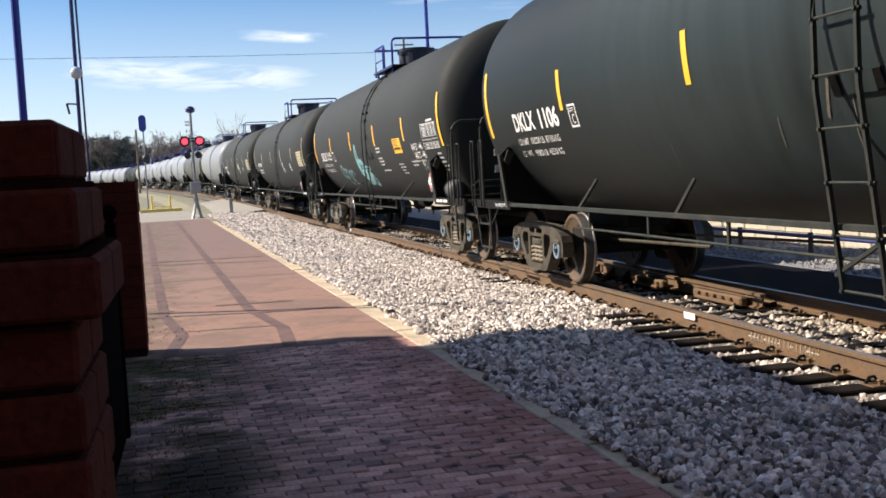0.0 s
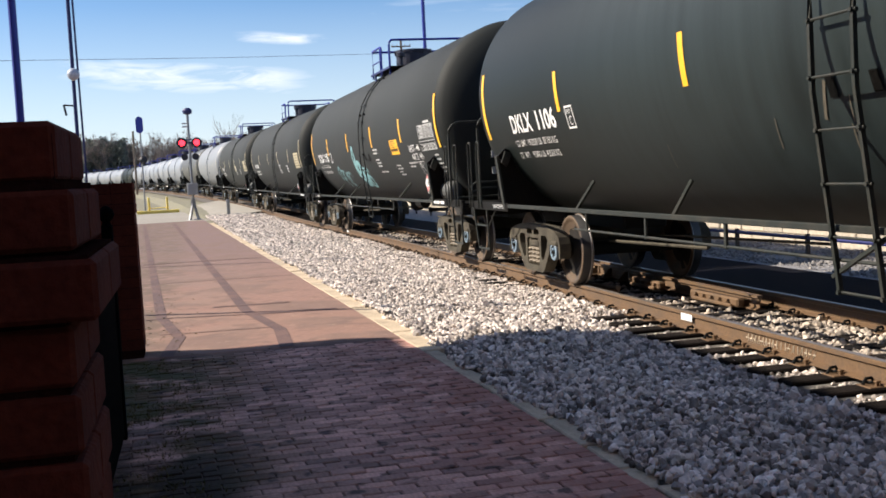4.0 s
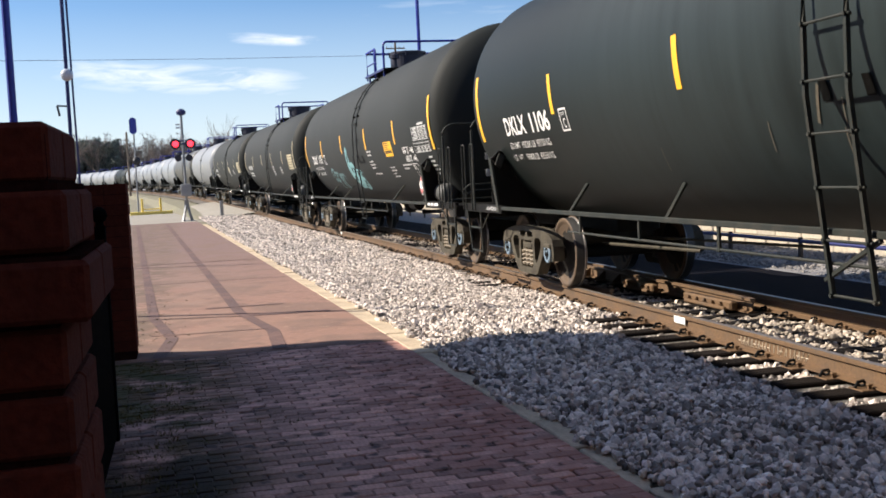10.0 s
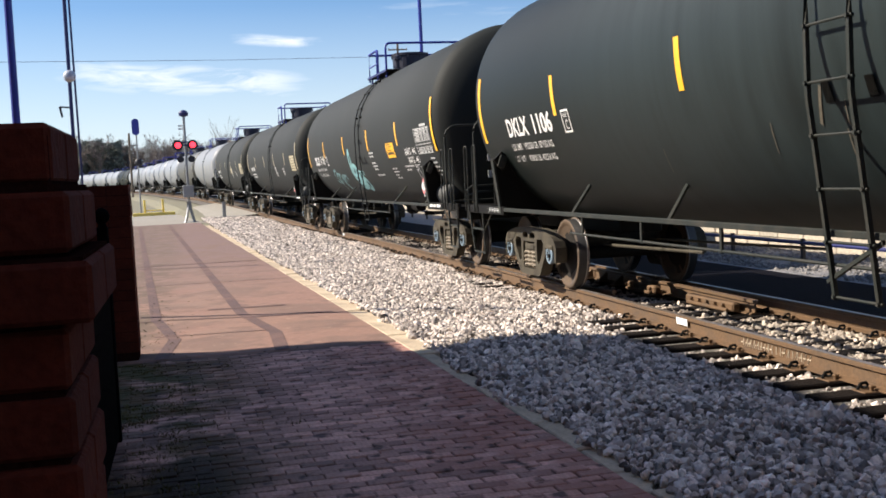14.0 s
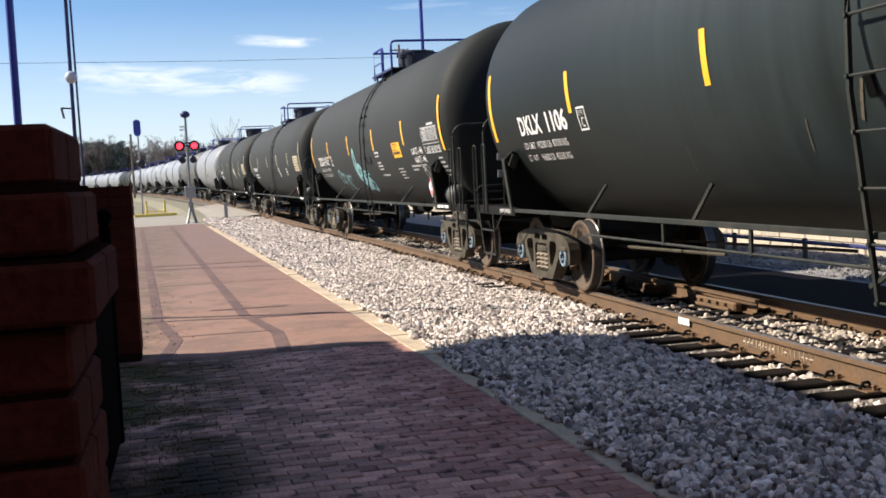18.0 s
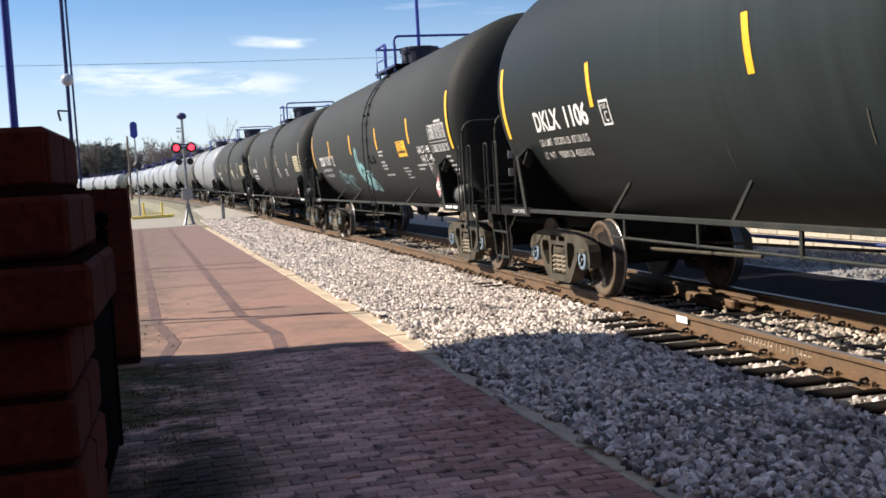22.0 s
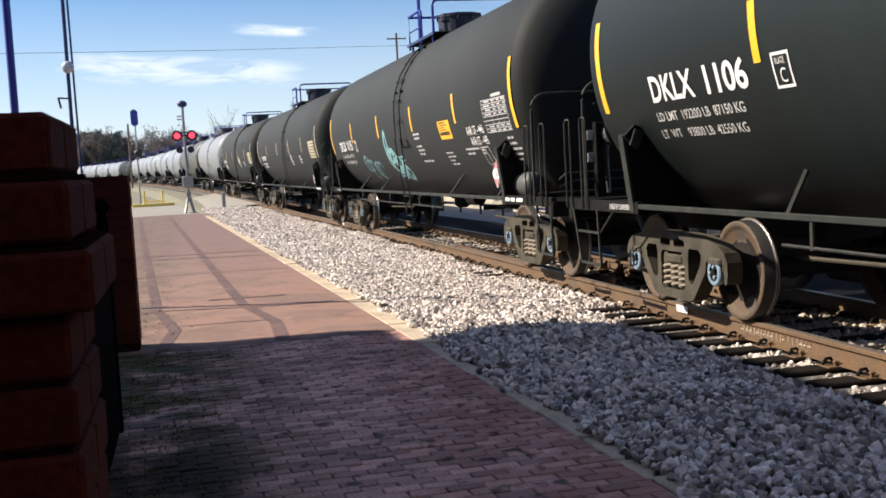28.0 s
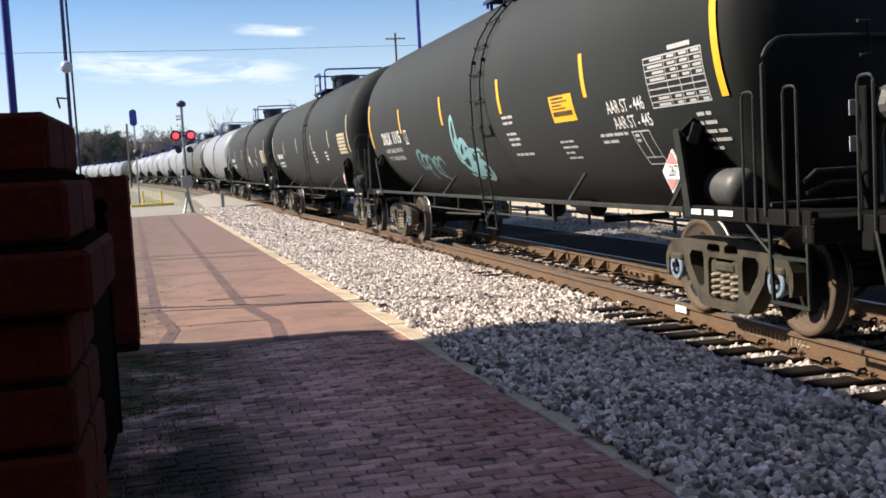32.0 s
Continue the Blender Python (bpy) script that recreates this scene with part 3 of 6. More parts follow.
for a in (14.7, 15.3, 15.9, 16.5, 17.1, 17.7):
    x, yy, turn = track(a, 0.55 + 0.02 * (a - 14.5) / 2)
    part("rail_brace", wedge, None, frog, "triangular rusty rail brace", pose(x, yy, 0, 0, 0, math.degrees(turn)))
for a0, a1, side in ((11.15, 12.35, 0.40), (13.3, 14.3, 0.42)):
    x, yy, turn = track((a0 + a1) / 2, side)
    blk = part("heel_block", box(box_of((-0.05, (a0 - a1) / 2, -0.165), (0.05, (a1 - a0) / 2, -0.06), 0.02), (-0.09, (a0 - a1) / 2 + 0.1, -0.172), (0.06, (a1 - a0) / 2 - 0.1, -0.13), 0.012), RAIL_RUST, frog, "bolted rusty heel block", pose(x, yy, 0, 0, 0, math.degrees(turn)))
    for k in range(5):
        part("bolt", lathe_of([(-0.05, 0.022), (-0.085, 0.022), (-0.09, 0.012)], "X", 6, (0, (k - 2) * 0.2, -0.1)), RAIL_RUST, blk, "square headed bolt")
for a in (13.6, 15.0, 16.4, 17.8, 19.2):
    x, yy, turn = track(a, -0.66)
    part("spacer_block", box_of((-0.06, -0.12, -0.15), (0.075, 0.12, -0.06), 0.01), RAIL_RUST, guard, "rusty spacer block", pose(x, yy, 0, 0, 0, math.degrees(turn)))

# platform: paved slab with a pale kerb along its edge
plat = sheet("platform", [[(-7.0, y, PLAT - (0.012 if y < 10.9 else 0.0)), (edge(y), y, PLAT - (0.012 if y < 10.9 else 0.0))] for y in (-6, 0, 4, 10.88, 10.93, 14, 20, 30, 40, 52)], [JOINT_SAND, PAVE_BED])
# Split at the shade line: sunlit paving is coloured darker than the shaded bricks
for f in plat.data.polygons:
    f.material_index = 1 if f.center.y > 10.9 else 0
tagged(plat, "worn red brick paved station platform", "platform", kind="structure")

# ---- tank cars ----
TANK_R, TANK_Z, BELLY = 1.52, 2.62, 1.15
HALF, TRUCK_Y, END_Y = 7.85, 7.03, 9.05


def on_tank(y, z=None, arc=None, lift=0.004):
    """A point on the tank's platform side, at a height or an arc length above its middle."""
    t = arc_of(z) / TANK_R if arc is None else arc / TANK_R
    r = TANK_R + lift
    return (-r * math.cos(t), y, TANK_Z + r * math.sin(t) * (BELLY if t < 0 else 1.0))


def arc_of(z):
    return TANK_R * math.asin(max(-1, min(1, (z - TANK_Z) / TANK_R / (BELLY if z < TANK_Z else 1.0))))


def tank_patch(bm, y0, y1, arc0, arc1, lift=0.004, n=None):
    """A painted patch that follows the tank."""
    n = n or max(1, int(abs(arc1 - arc0) / 0.08))
    rows = [[bm.verts.new(on_tank(y, arc=arc0 + (arc1 - arc0) * i / n, lift=lift)) for y in (y0, y1)] for i in range(n + 1)]
    for r0, r1 in zip(rows, rows[1:]):
        bm.faces.new((r0[0], r0[1], r1[1], r1[0]))
    return bm


def pieces(name, vs, fs, mat, parent, label=""):
    """Each separate patch of a painted marking as a part of its own."""
    root = list(range(len(vs)))

    def find(i):
        while root[i] != i:
            root[i] = root[root[i]]
            i = root[i]
        return i

    for f in fs:
        for i in f[1:]:
            root[find(i)] = find(f[0])
    groups = {}
    for f in fs:
        groups.setdefault(find(f[0]), []).append(f)
    for faces_of in groups.values():
        used = sorted({i for f in faces_of for i in f})
        at = {i: k for k, i in enumerate(used)}
        me = bpy.data.meshes.new(name)
        me.from_pydata([vs[i] for i in used], [], [tuple(at[i] for i in f) for f in faces_of])
        me.materials.append(mat)
        part(name, me, None, parent, label)


def pieces_of(name, bm, mat, parent, label=""):
    bm.verts.index_update()
    pieces(name, [v.co[:] for v in bm.verts], [tuple(v.index for v in f.verts) for f in bm.faces], mat, parent, label)
    bm.free()


def letters(text, height, squeeze=0.85, bold=0.0):
    """Flat mesh data of a line of text: vertices and faces, baseline at 0, starting at 0."""
    cu = bpy.data.curves.new("text", "FONT")
    cu.body, cu.size, cu.resolution_u, cu.offset = text, height * 1.38, 3, bold
    ob = bpy.data.objects.new("text", cu)
    scene.collection.objects.link(ob)
    dg = bpy.context.evaluated_depsgraph_get()
    me = bpy.data.meshes.new_from_object(ob.evaluated_get(dg))
    bpy.data.objects.remove(ob)
    vs = [(v.co.x * squeeze, v.co.y) for v in me.vertices]
    fs = [tuple(p.vertices) for p in me.polygons]
    bpy.data.meshes.remove(me)
    return vs, fs


def tank_text(name, text, y_left, z_base, height, mat, parent, label="", squeeze=0.85, bold=0.0):
    """Stencilled text that follows the tank, read from the platform."""
    vs, fs = letters(text, height, squeeze, bold)
    base = arc_of(z_base)
    pieces(name, [on_tank(y_left - x, arc=base + y, lift=0.005) for x, y in vs], fs, mat, parent, label)


def side_text(name, text, y_left, z_base, height, mat, parent, label="", squeeze=0.85):
    """Stencilled text on the upright side sill, read from the platform."""
    vs, fs = letters(text, height, squeeze)
    pieces(name, [(-1.4345, y_left - x, z_base + z) for x, z in vs], fs, mat, parent, label)


def grab_iron(y, w=0.17, lo=1.0, hi=2.0, x=-1.43):
    """An upright hoop of round bar at the car's side."""
    y0, y1 = y - w / 2, y + w / 2
    pts = [(x, y0, lo), (x, y0, hi - 0.05), (x, y0 + 0.015, hi - 0.012), (x, y0 + 0.05, hi), (x, y1 - 0.05, hi), (x, y1 - 0.015, hi - 0.012), (x, y1, hi - 0.05), (x, y1, lo)]
    return tube_of(pts, 0.011, 6)


def coil(x, y, z0, z1, radius=0.052, wire=0.019, turns=5):
    pts = []
    n = turns * 9
    for i in range(n + 1):
        t = 2 * math.pi * turns * i / n
        pts.append((x + radius * math.cos(t), y + radius * math.sin(t), z0 + (z1 - z0) * i / n))
    return tube_of(pts, wire, 5)


def holed_plate(bm, outer, holes, x0, x1):
    """A cast plate with openings through it, standing in the car's side plane."""
    loops = [outer] + holes
    tris = tessellate_polygon([[Vector((u, v, 0)) for u, v in lp] for lp in loops])
    flat = [p for lp in loops for p in lp]
    front = [bm.verts.new((x0, u, v)) for u, v in flat]
    back = [bm.verts.new((x1, u, v)) for u, v in flat]
    for t in tris:
        bm.faces.new([front[i] for i in t])
        bm.faces.new([back[i] for i in reversed(t)])
    k, rims = 0, []
    for lp in loops:
        n = len(lp)
        for i in range(n):
            f = bm.faces.new((front[k + i], front[k + (i + 1) % n], back[k + (i + 1) % n], back[k + i]))
            rims += [e for e in f.edges if len({round(v.co.x, 4) for v in e.verts}) == 1]
        k += n
    bmesh.ops.recalc_face_normals(bm, faces=bm.faces)
    bmesh.ops.bevel(bm, geom=list(set(rims)), offset=0.02, segments=2, affect="EDGES", clamp_overlap=True)
    return bm


def sideframe_mesh(x0, x1):
    """A cast truck side: arched top chord, jaws over the axles, spring window and triangular lightening holes."""
    half = [(0.30, 0.785), (0.56, 0.775), (0.78, 0.745), (0.98, 0.70), (1.07, 0.645), (1.125, 0.56), (1.13, 0.46), (1.11, 0.37), (1.07, 0.36), (1.06, 0.53), (1.02, 0.585), (0.76, 0.585), (0.715, 0.53), (0.70, 0.44), (0.60, 0.33), (0.44, 0.155), (0.36, 0.13)]
    outer = [(u, v) for u, v in half] + [(-u, v) for u, v in reversed(half)]
    holes = [[(-0.22, 0.215), (0.22, 0.215), (0.265, 0.25), (0.265, 0.55), (0.23, 0.595), (-0.23, 0.595), (-0.265, 0.55), (-0.265, 0.25)]]
    for s in (1, -1):
        holes.append([(s * u, v) for u, v in ((0.345, 0.58), (0.37, 0.64), (0.57, 0.64), (0.625, 0.59), (0.60, 0.50), (0.45, 0.32), (0.39, 0.30), (0.345, 0.34))])
        holes.append([(s * u, v) for u, v in ((0.04, 0.655), (0.06, 0.64), (0.25, 0.64), (0.28, 0.665), (0.27, 0.70), (0.23, 0.72), (0.07, 0.72), (0.04, 0.70))])
    return mesh_of("sideframe", holed_plate(bmesh.new(), outer, holes, x0, x1), TRUCK_DUST)


def wheel_mesh():
    bm = bmesh.new()
    prof = [(0.07, 0.10), (0.05, 0.17), (0.02, 0.26), (0.025, 0.29), (0.033, 0.32), (0.045, 0.36), (0.055, 0.395), (0.068, 0.405), (0.07, 0.445)]
    tread = [(0.062, 0.457), (-0.045, 0.459), (-0.055, 0.47), (-0.062, 0.483), (-0.072, 0.475)]
    back = [(-0.07, 0.40), (-0.02, 0.36), (-0.04, 0.26), (-0.02, 0.17), (-0.09, 0.10)]
    lathe(bm, prof + tread + back, "X", 40)
    for f in bm.faces:
        c = f.calc_center_median()
        r = math.hypot(c.y, c.z)
        f.material_index = (3 if c.x > -0.04 else 1) if (r > 0.452 and len(f.verts) == 4 and abs(f.normal.x) < 0.8) else 0
        ang = math.atan2(c.z, c.y)
        # Ragged dark centre: side frame shade painted on the plate, along with grease
        if f.material_index == 0 and r < 0.315 + 0.05 * math.sin(ang * 2 + 0.5) + 0.025 * math.sin(ang * 7):
            f.material_index = 2
        f.smooth = True
    return mesh_of("wheel", bm, [WHEEL_RUST, WHEEL_SHINE, WHEEL_SHADE, WHEEL_TREAD])


def cap_mesh():
    bm = bmesh.new()
    lathe(bm, [(0.0, 0.105), (-0.05, 0.12), (-0.075, 0.125), (-0.085, 0.115), (-0.085, 0.08), (-0.07, 0.07), (-0.07, 0.04), (-0.09, 0.035), (-0.09, 0.012)], "X", 24)
    for f in bm.faces:
        c = f.calc_center_median()
        f.material_index = 1 if math.hypot(c.y, c.z) < 0.076 else 0
    for k in range(3):
        a = 2 * math.pi * k / 3 + 0.4
        before = len(bm.faces)
        lathe(bm, [(-0.06, 0.02), (-0.1, 0.02), (-0.104, 0.014)], "X", 6, (0, 0.055 * math.cos(a), 0.055 * math.sin(a)))
        bm.faces.ensure_lookup_table()
        for f in bm.faces[before:]:
            f.material_index = 0
    return mesh_of("bearing_cap", bm, [CAP_BLUE, FRAME_BLACK])


WHEEL_ME, CAP_ME = wheel_mesh(), cap_mesh()
AXLE_ME = mesh_of("axle", lathe_of([(-1.0, 0.07), (-0.8, 0.09), (0.8, 0.09), (1.0, 0.07)], "X", 14), FRAME_BLACK)
FRAME_ME = {-1: sideframe_mesh(-1.07, -0.92), 1: sideframe_mesh(0.92, 1.07)}
COIL_ME = [[mesh_of("spring", coil(s * 1.0, y, 0.235, 0.465, 0.066, 0.022, 4), SPRING) for y in (-0.17, 0.0, 0.17)] for s in (-1, 1)]
BOLSTER_ME = mesh_of("bolster", box(box_of((-1.06, -0.19, 0.47), (1.06, 0.19, 0.56), 0.02), (-0.9, -0.22, 0.52), (0.9, 0.22, 0.72), 0.03), TRUCK_DUST)
ADAPTER_ME = mesh_of("bearing_adapter", box(box_of((-1.09, -0.12, 0.06), (-0.9, 0.12, 0.135), 0.02), (-1.06, -0.15, 0.0), (-0.93, -0.115, 0.12), 0.01), TRUCK_DUST)
SHOE_ME = mesh_of("brake_shoe", plate(bmesh.new(), [(0.465 * math.cos(t), 0.465 * math.sin(t)) for t in [radians(d) for d in range(-24, 25, 8)]] + [(0.55 * math.cos(t), 0.55 * math.sin(t)) for t in [radians(d) for d in range(20, -21, -10)]], -0.05, 0.05, "YZ"), WHEEL_RUST)
BEAM_ME = mesh_of("brake_beam", tube(tube_of([(-0.78, 0, 0), (0, -0.12, 0.02), (0.78, 0, 0)], 0.025, 6), [(-0.78, 0, 0), (0.78, 0, 0)], 0.022, 6), TRUCK_DUST)
WEDGE_ME = mesh_of("friction_wedge", plate(bmesh.new(), [(-0.06, 0.46), (0.06, 0.46), (0.05, 0.57), (-0.03, 0.59)], -1.045, -0.95, "YZ"), TRUCK_DUST)
WHEELSETS = []


def add_truck(car, y, full):
    """Side frames with springs, a bolster and two wheelsets, under the car."""
    at = Matrix.Translation((0, y, 0))
    part("bolster", BOLSTER_ME, None, car, "dusty cast steel truck bolster", at)
    for i, s in enumerate((-1, 1)):
        f = part("sideframe", FRAME_ME[s], None, car, "dusty brown cast steel truck side frame", at)
        if full:
            for me in COIL_ME[i]:
                part("spring", me, None, f, "coiled suspension spring")
            turn = Matrix.Rotation(math.pi if s > 0 else 0, 4, "Z")
            for k in (-0.19, 0.19):
                part("friction_wedge", WEDGE_ME, None, f, "cast friction wedge", Matrix.Translation((0, k, 0)) @ turn)
            for k in (-0.889, 0.889):
                part("bearing_adapter", ADAPTER_ME, None, f, "bearing adapter in the frame's jaw", Matrix.Translation((0, k, 0.457)) @ turn)
    if full:
        for k in (-1, 1):
            beam = part("brake_beam", BEAM_ME, None, car, "dusty brake beam", Matrix.Translation((0, y + k * 0.37, 0.42)) @ Matrix.Rotation(0 if k > 0 else math.pi, 4, "Z"))
            for s in (-1, 1):
                part("brake_shoe", SHOE_ME, None, beam, "rusty brake shoe", Matrix.Translation((s * 0.745, 0.519, 0.037)) @ Matrix.Rotation(math.pi, 4, "Z"))
    for k in (-0.889, 0.889):
        ws = part("wheelset", AXLE_ME, None, car, "axle with two rusty wheels", Matrix.Translation((0, y + k, 0.457)))
        for s in (-1, 1):
            flip = Matrix.Rotation(math.pi if s > 0 else 0, 4, "Z")
            # the outer face looks away from the car
            part("wheel", WHEEL_ME, None, ws, "rusty wheel with a bright tread", Matrix.Translation((s * 0.765, 0, 0)) @ Matrix.Rotation(math.pi if s < 0 else 0, 4, "Z"))
            part("bearing_cap", CAP_ME, None, ws, "pale blue bearing end cap", Matrix.Translation((s * 1.0, 0, 0)) @ flip)
        if full:
            WHEELSETS.append((ws, y + k))


def tank_mesh(mat):
    prof = []
    for i in range(9):
        t = math.pi / 2 * i / 8
        prof.append((-HALF - 0.52 * math.cos(t), max(0.02, TANK_R * math.sin(t))))
    prof += [(-HALF + 0.1 + i * (2 * HALF - 0.2) / 10, TANK_R) for i in range(11)]
    for i in range(9):
        t = math.pi / 2 * (1 - i / 8)
        prof.append((HALF + 0.52 * math.cos(t), max(0.02, TANK_R * math.sin(t))))
    bm = lathe_of(prof, "Y", 72, (0, 0, TANK_Z))
    for v in bm.verts:
        if v.co.z < TANK_Z:
            v.co.z = TANK_Z + (v.co.z - TANK_Z) * BELLY
    return mesh_of("tank", bm, mat, True)


TANK_MESHES = {}


def oval(bm):
    for v in bm.verts:
        if v.co.z < TANK_Z:
            v.co.z = TANK_Z + (v.co.z - TANK_Z) * BELLY
    return bm


def hoop(y, x, lo, hi, r):
    """A round cornered hoop across the car."""
    pts = [(-x, y, lo)]
    for k in range(6):
        t = math.pi / 2 * k / 5
        pts.append((-x + r - r * math.cos(t), y, hi - r + r * math.sin(t)))
    return pts + [(-px, py, pz) for px, py, pz in reversed(pts)]


def add_body(car, mat, full):
    """Tank, underframe, walkway, ladder, end platforms and markings of one car."""
    key = mat.name
    if key not in TANK_MESHES:
        TANK_MESHES[key] = tank_mesh(mat)
    part("tank", TANK_MESHES[key], None, car)
    # dome with its bolted lid, walkway and railings on top
    dome = part("manway_dome", lathe_of([(4.02, 0.42), (4.46, 0.42), (4.47, 0.445), (4.52, 0.445), (4.53, 0.42), (4.54, 0.1)], "Z", 28, (-0.03, -0.35, 0)), DOME_NAVY, car, "blue black manway dome with a bolted lid")
    if full:
        for k in range(10):
            t = 2 * math.pi * k / 10
            part("lid_bolt", tube_of([(0.45 * math.cos(t) - 0.03, -0.35 + 0.45 * math.sin(t), 4.40), (0.45 * math.cos(t) - 0.03, -0.35 + 0.45 * math.sin(t), 4.53)], 0.014, 6), DOME_NAVY, dome, "eye bolt of the lid")
        part("valve_bonnet", lathe_of([(4.12, 0.05), (4.3, 0.05), (4.32, 0.09), (4.4, 0.09), (4.42, 0.03)], "Z", 10, (-0.5, -1.02, 0)), DOME_NAVY, car, "small dark valve bonnet")
        part("relief_valve", lathe_of([(4.08, 0.08), (4.26, 0.08), (4.28, 0.11), (4.33, 0.11), (4.36, 0.05)], "Z", 12, (0.1, 0.62, 0)), DOME_NAVY, car, "dark pressure relief valve")
    for s in (-1, 1):
        part("walkway", box_of((s * 0.72 - 0.2, -1.75, 4.0), (s * 0.72 + 0.2, 0.45, 4.035), 0.008), FRAME_BLACK, car, "steel grating walkway")
        part("walkway_edge", box_of((s * 0.93 - 0.012, -1.75, 3.985), (s * 0.93 + 0.012, 0.45, 4.04), 0.006), POLE_STEEL, car, "dark blue edge angle of the walkway")
        for y in (-1.4, -0.4, 0.3):
            part("walkway_leg", tube_of([(s * 0.85, y, 3.85), (s * 0.85, y, 4.02)], 0.02, 6, True), BLUE_PAINT_SKY, car)
    # Blue on these bars is sky light put into the colour; poles are painted blue
    rail_r = 0.026
    part("railing", tube_of(hoop(-1.72, 0.92, 4.02, 4.62, 0.1), rail_r, 8), BLUE_PAINT_SKY, car, "sky-tinted blue round bar cross railing")
    part("railing", tube_of([(-0.9, 0.34, 3.92), (-0.9, 0.34, 4.58), (0.9, 0.34, 4.58), (0.9, 0.34, 3.92)], rail_r, 8), BLUE_PAINT_SKY, car, "sky-tinted blue round bar cross railing")
    for s in (-1, 1):
        part("railing", tube_of([(s * 0.9, 0.34, 4.585), (s * 0.9, -0.6, 4.585), (s * 0.9, -0.68, 4.56), (s * 0.9, -0.72, 4.48), (s * 0.9, -0.72, 3.95)], rail_r, 8), BLUE_PAINT_SKY, car, "sky-tinted blue round bar side railing")
        part("railing_post", tube_of([(s * 0.9, -0.56, 3.95), (s * 0.9, -0.56, 4.58)], 0.018, 6), BLUE_PAINT_SKY, car)
        part("mid_railing", tube_of([(s * 0.9, 0.34, 4.27), (s * 0.9, -0.72, 4.27)], 0.015, 6), BLUE_PAINT_SKY, car)
    # underframe
    for s in (-1, 1):
        part("stub_sill", box_of((-0.3, s * 5.6, 0.72), (0.3, s * 9.0, 1.12), 0.02), FRAME_BLACK, car, "black stub centre sill")
        part("saddle", plate(bmesh.new(), [(-1.40, 1.0), (1.40, 1.0), (1.42, 1.08), (1.50, 1.74), (1.40, 1.83), (1.27, 1.76), (0.9, 1.42), (0.45, 1.18), (-0.45, 1.18), (-0.9, 1.42), (-1.27, 1.76), (-1.40, 1.83), (-1.50, 1.74), (-1.42, 1.08)], s * 7.13 - 0.02, s * 7.13 + 0.02), FRAME_BLACK, car, "steel tank saddle plate")
        for w in (-1, 1):
            part("saddle_flange", plate(bmesh.new(), [(w * 1.435, 1.0), (w * 1.53, 1.76), (w * 1.50, 1.77), (w * 1.405, 1.0)], s * 7.13 - 0.055, s * 7.13 + 0.055), RUNG_GREY, car, "weathered saddle flange")
            gusset = bmesh.new()
            plate(gusset, [(w * 1.53, 1.75), (w * 1.41, 1.86), (w * 1.31, 1.80), (w * 1.40, 1.60)], s * 7.13 - 0.11, s * 7.13 - 0.045)
            part("saddle_gusset", gusset, FRAME_BLACK, car, "bent top gusset of the saddle")
            part("chock_plate", box_of((-0.055, -0.012, -0.09), (0.055, 0.012, 0.09), 0.01), RUNG_GREY, car, "small grey chock plate", pose(w * 1.41, s * 7.13 - 0.125, 1.72, 0, w * -22, 0))
        part("end_platform", box_of((-1.42, s * 7.55, 1.0), (1.42, s * 9.0, 1.05), 0.01), FRAME_BLACK, car, "black steel end platform")
        part("end_sill", box_of((-1.43, s * 8.86, 0.86), (1.43, s * 9.0, 1.0), 0.012), FRAME_BLACK, car)
        part("coupler", box(box(box_of((-0.09, s * 9.0, 0.78), (0.09, s * 9.22, 0.94), 0.03), (-0.16, s * 9.16, 0.72), (0.1, s * 9.3, 1.0), 0.04), (0.06, s * 9.2, 0.74), (0.18, s * 9.38, 0.98), 0.04), TRUCK_DUST, car, "rusty knuckle coupler")
        part("end_railing", tube_of(hoop(s * 8.395, 1.43, 1.05, 2.39, 0.2), 0.02, 8), RUNG_GREY, car, "round bar end railing")
        for w in (-1, 1):
            part("side_sill", box_of((w * 1.43, s * 7.0, 0.98), (w * 1.36, s * 8.98, 1.1), 0.008), FRAME_BLACK, car, "black steel side sill")
            if full:
                for y in ((8.19, 8.77) if s < 0 else (8.4, 8.9)):
                    part("grab_iron", grab_iron(s * y, x=w * 1.445), RUNG_GREY, car, "upright grab iron of round bar")
                step = bmesh.new()
                (t0, b0), (t1, b1) = ((8.10, 8.10), (8.84, 8.68)) if s > 0 else ((8.42, 8.42), (8.92, 8.90))
                for top, low in ((t0, b0), (t1, b1)):
                    tube(step, [(w * 1.42, s * top, 1.0), (w * 1.40, s * low, 0.38)], 0.013, 6, True)
                for z in (0.39, 0.74):
                    k = (1.0 - z) / 0.62
                    tube(step, [(w * 1.40, s * (t0 + (b0 - t0) * k), z), (w * 1.40, s * (t1 + (b1 - t1) * k), z)], 0.013, 6, True)
                part("sill_step", step, RUNG_GREY, car, "steel stirrup step with two rungs")
                part("step_brace", tube_of([(w * 1.40, s * t0, 0.74), (w * 1.40, s * (t0 - 0.45), 1.02)], 0.012, 6), RUNG_GREY, car)
    for w in (-1, 1):
        part("side_rail", box_of((w * 1.425, -7.1, 1.03), (w * 1.375, 7.1, 1.08), 0.006), RUNG_GREY, car, "weathered grey running rail along the tank's side")
        for y in (-6.7, -4.1, 1.8, 4.33):
            part("strut", tube_of([(w * 1.40, y, 1.06), (w * 1.04, y + 0.29, 1.40)], 0.015, 6, True), RUNG_GREY, car, "slanting steel strut")
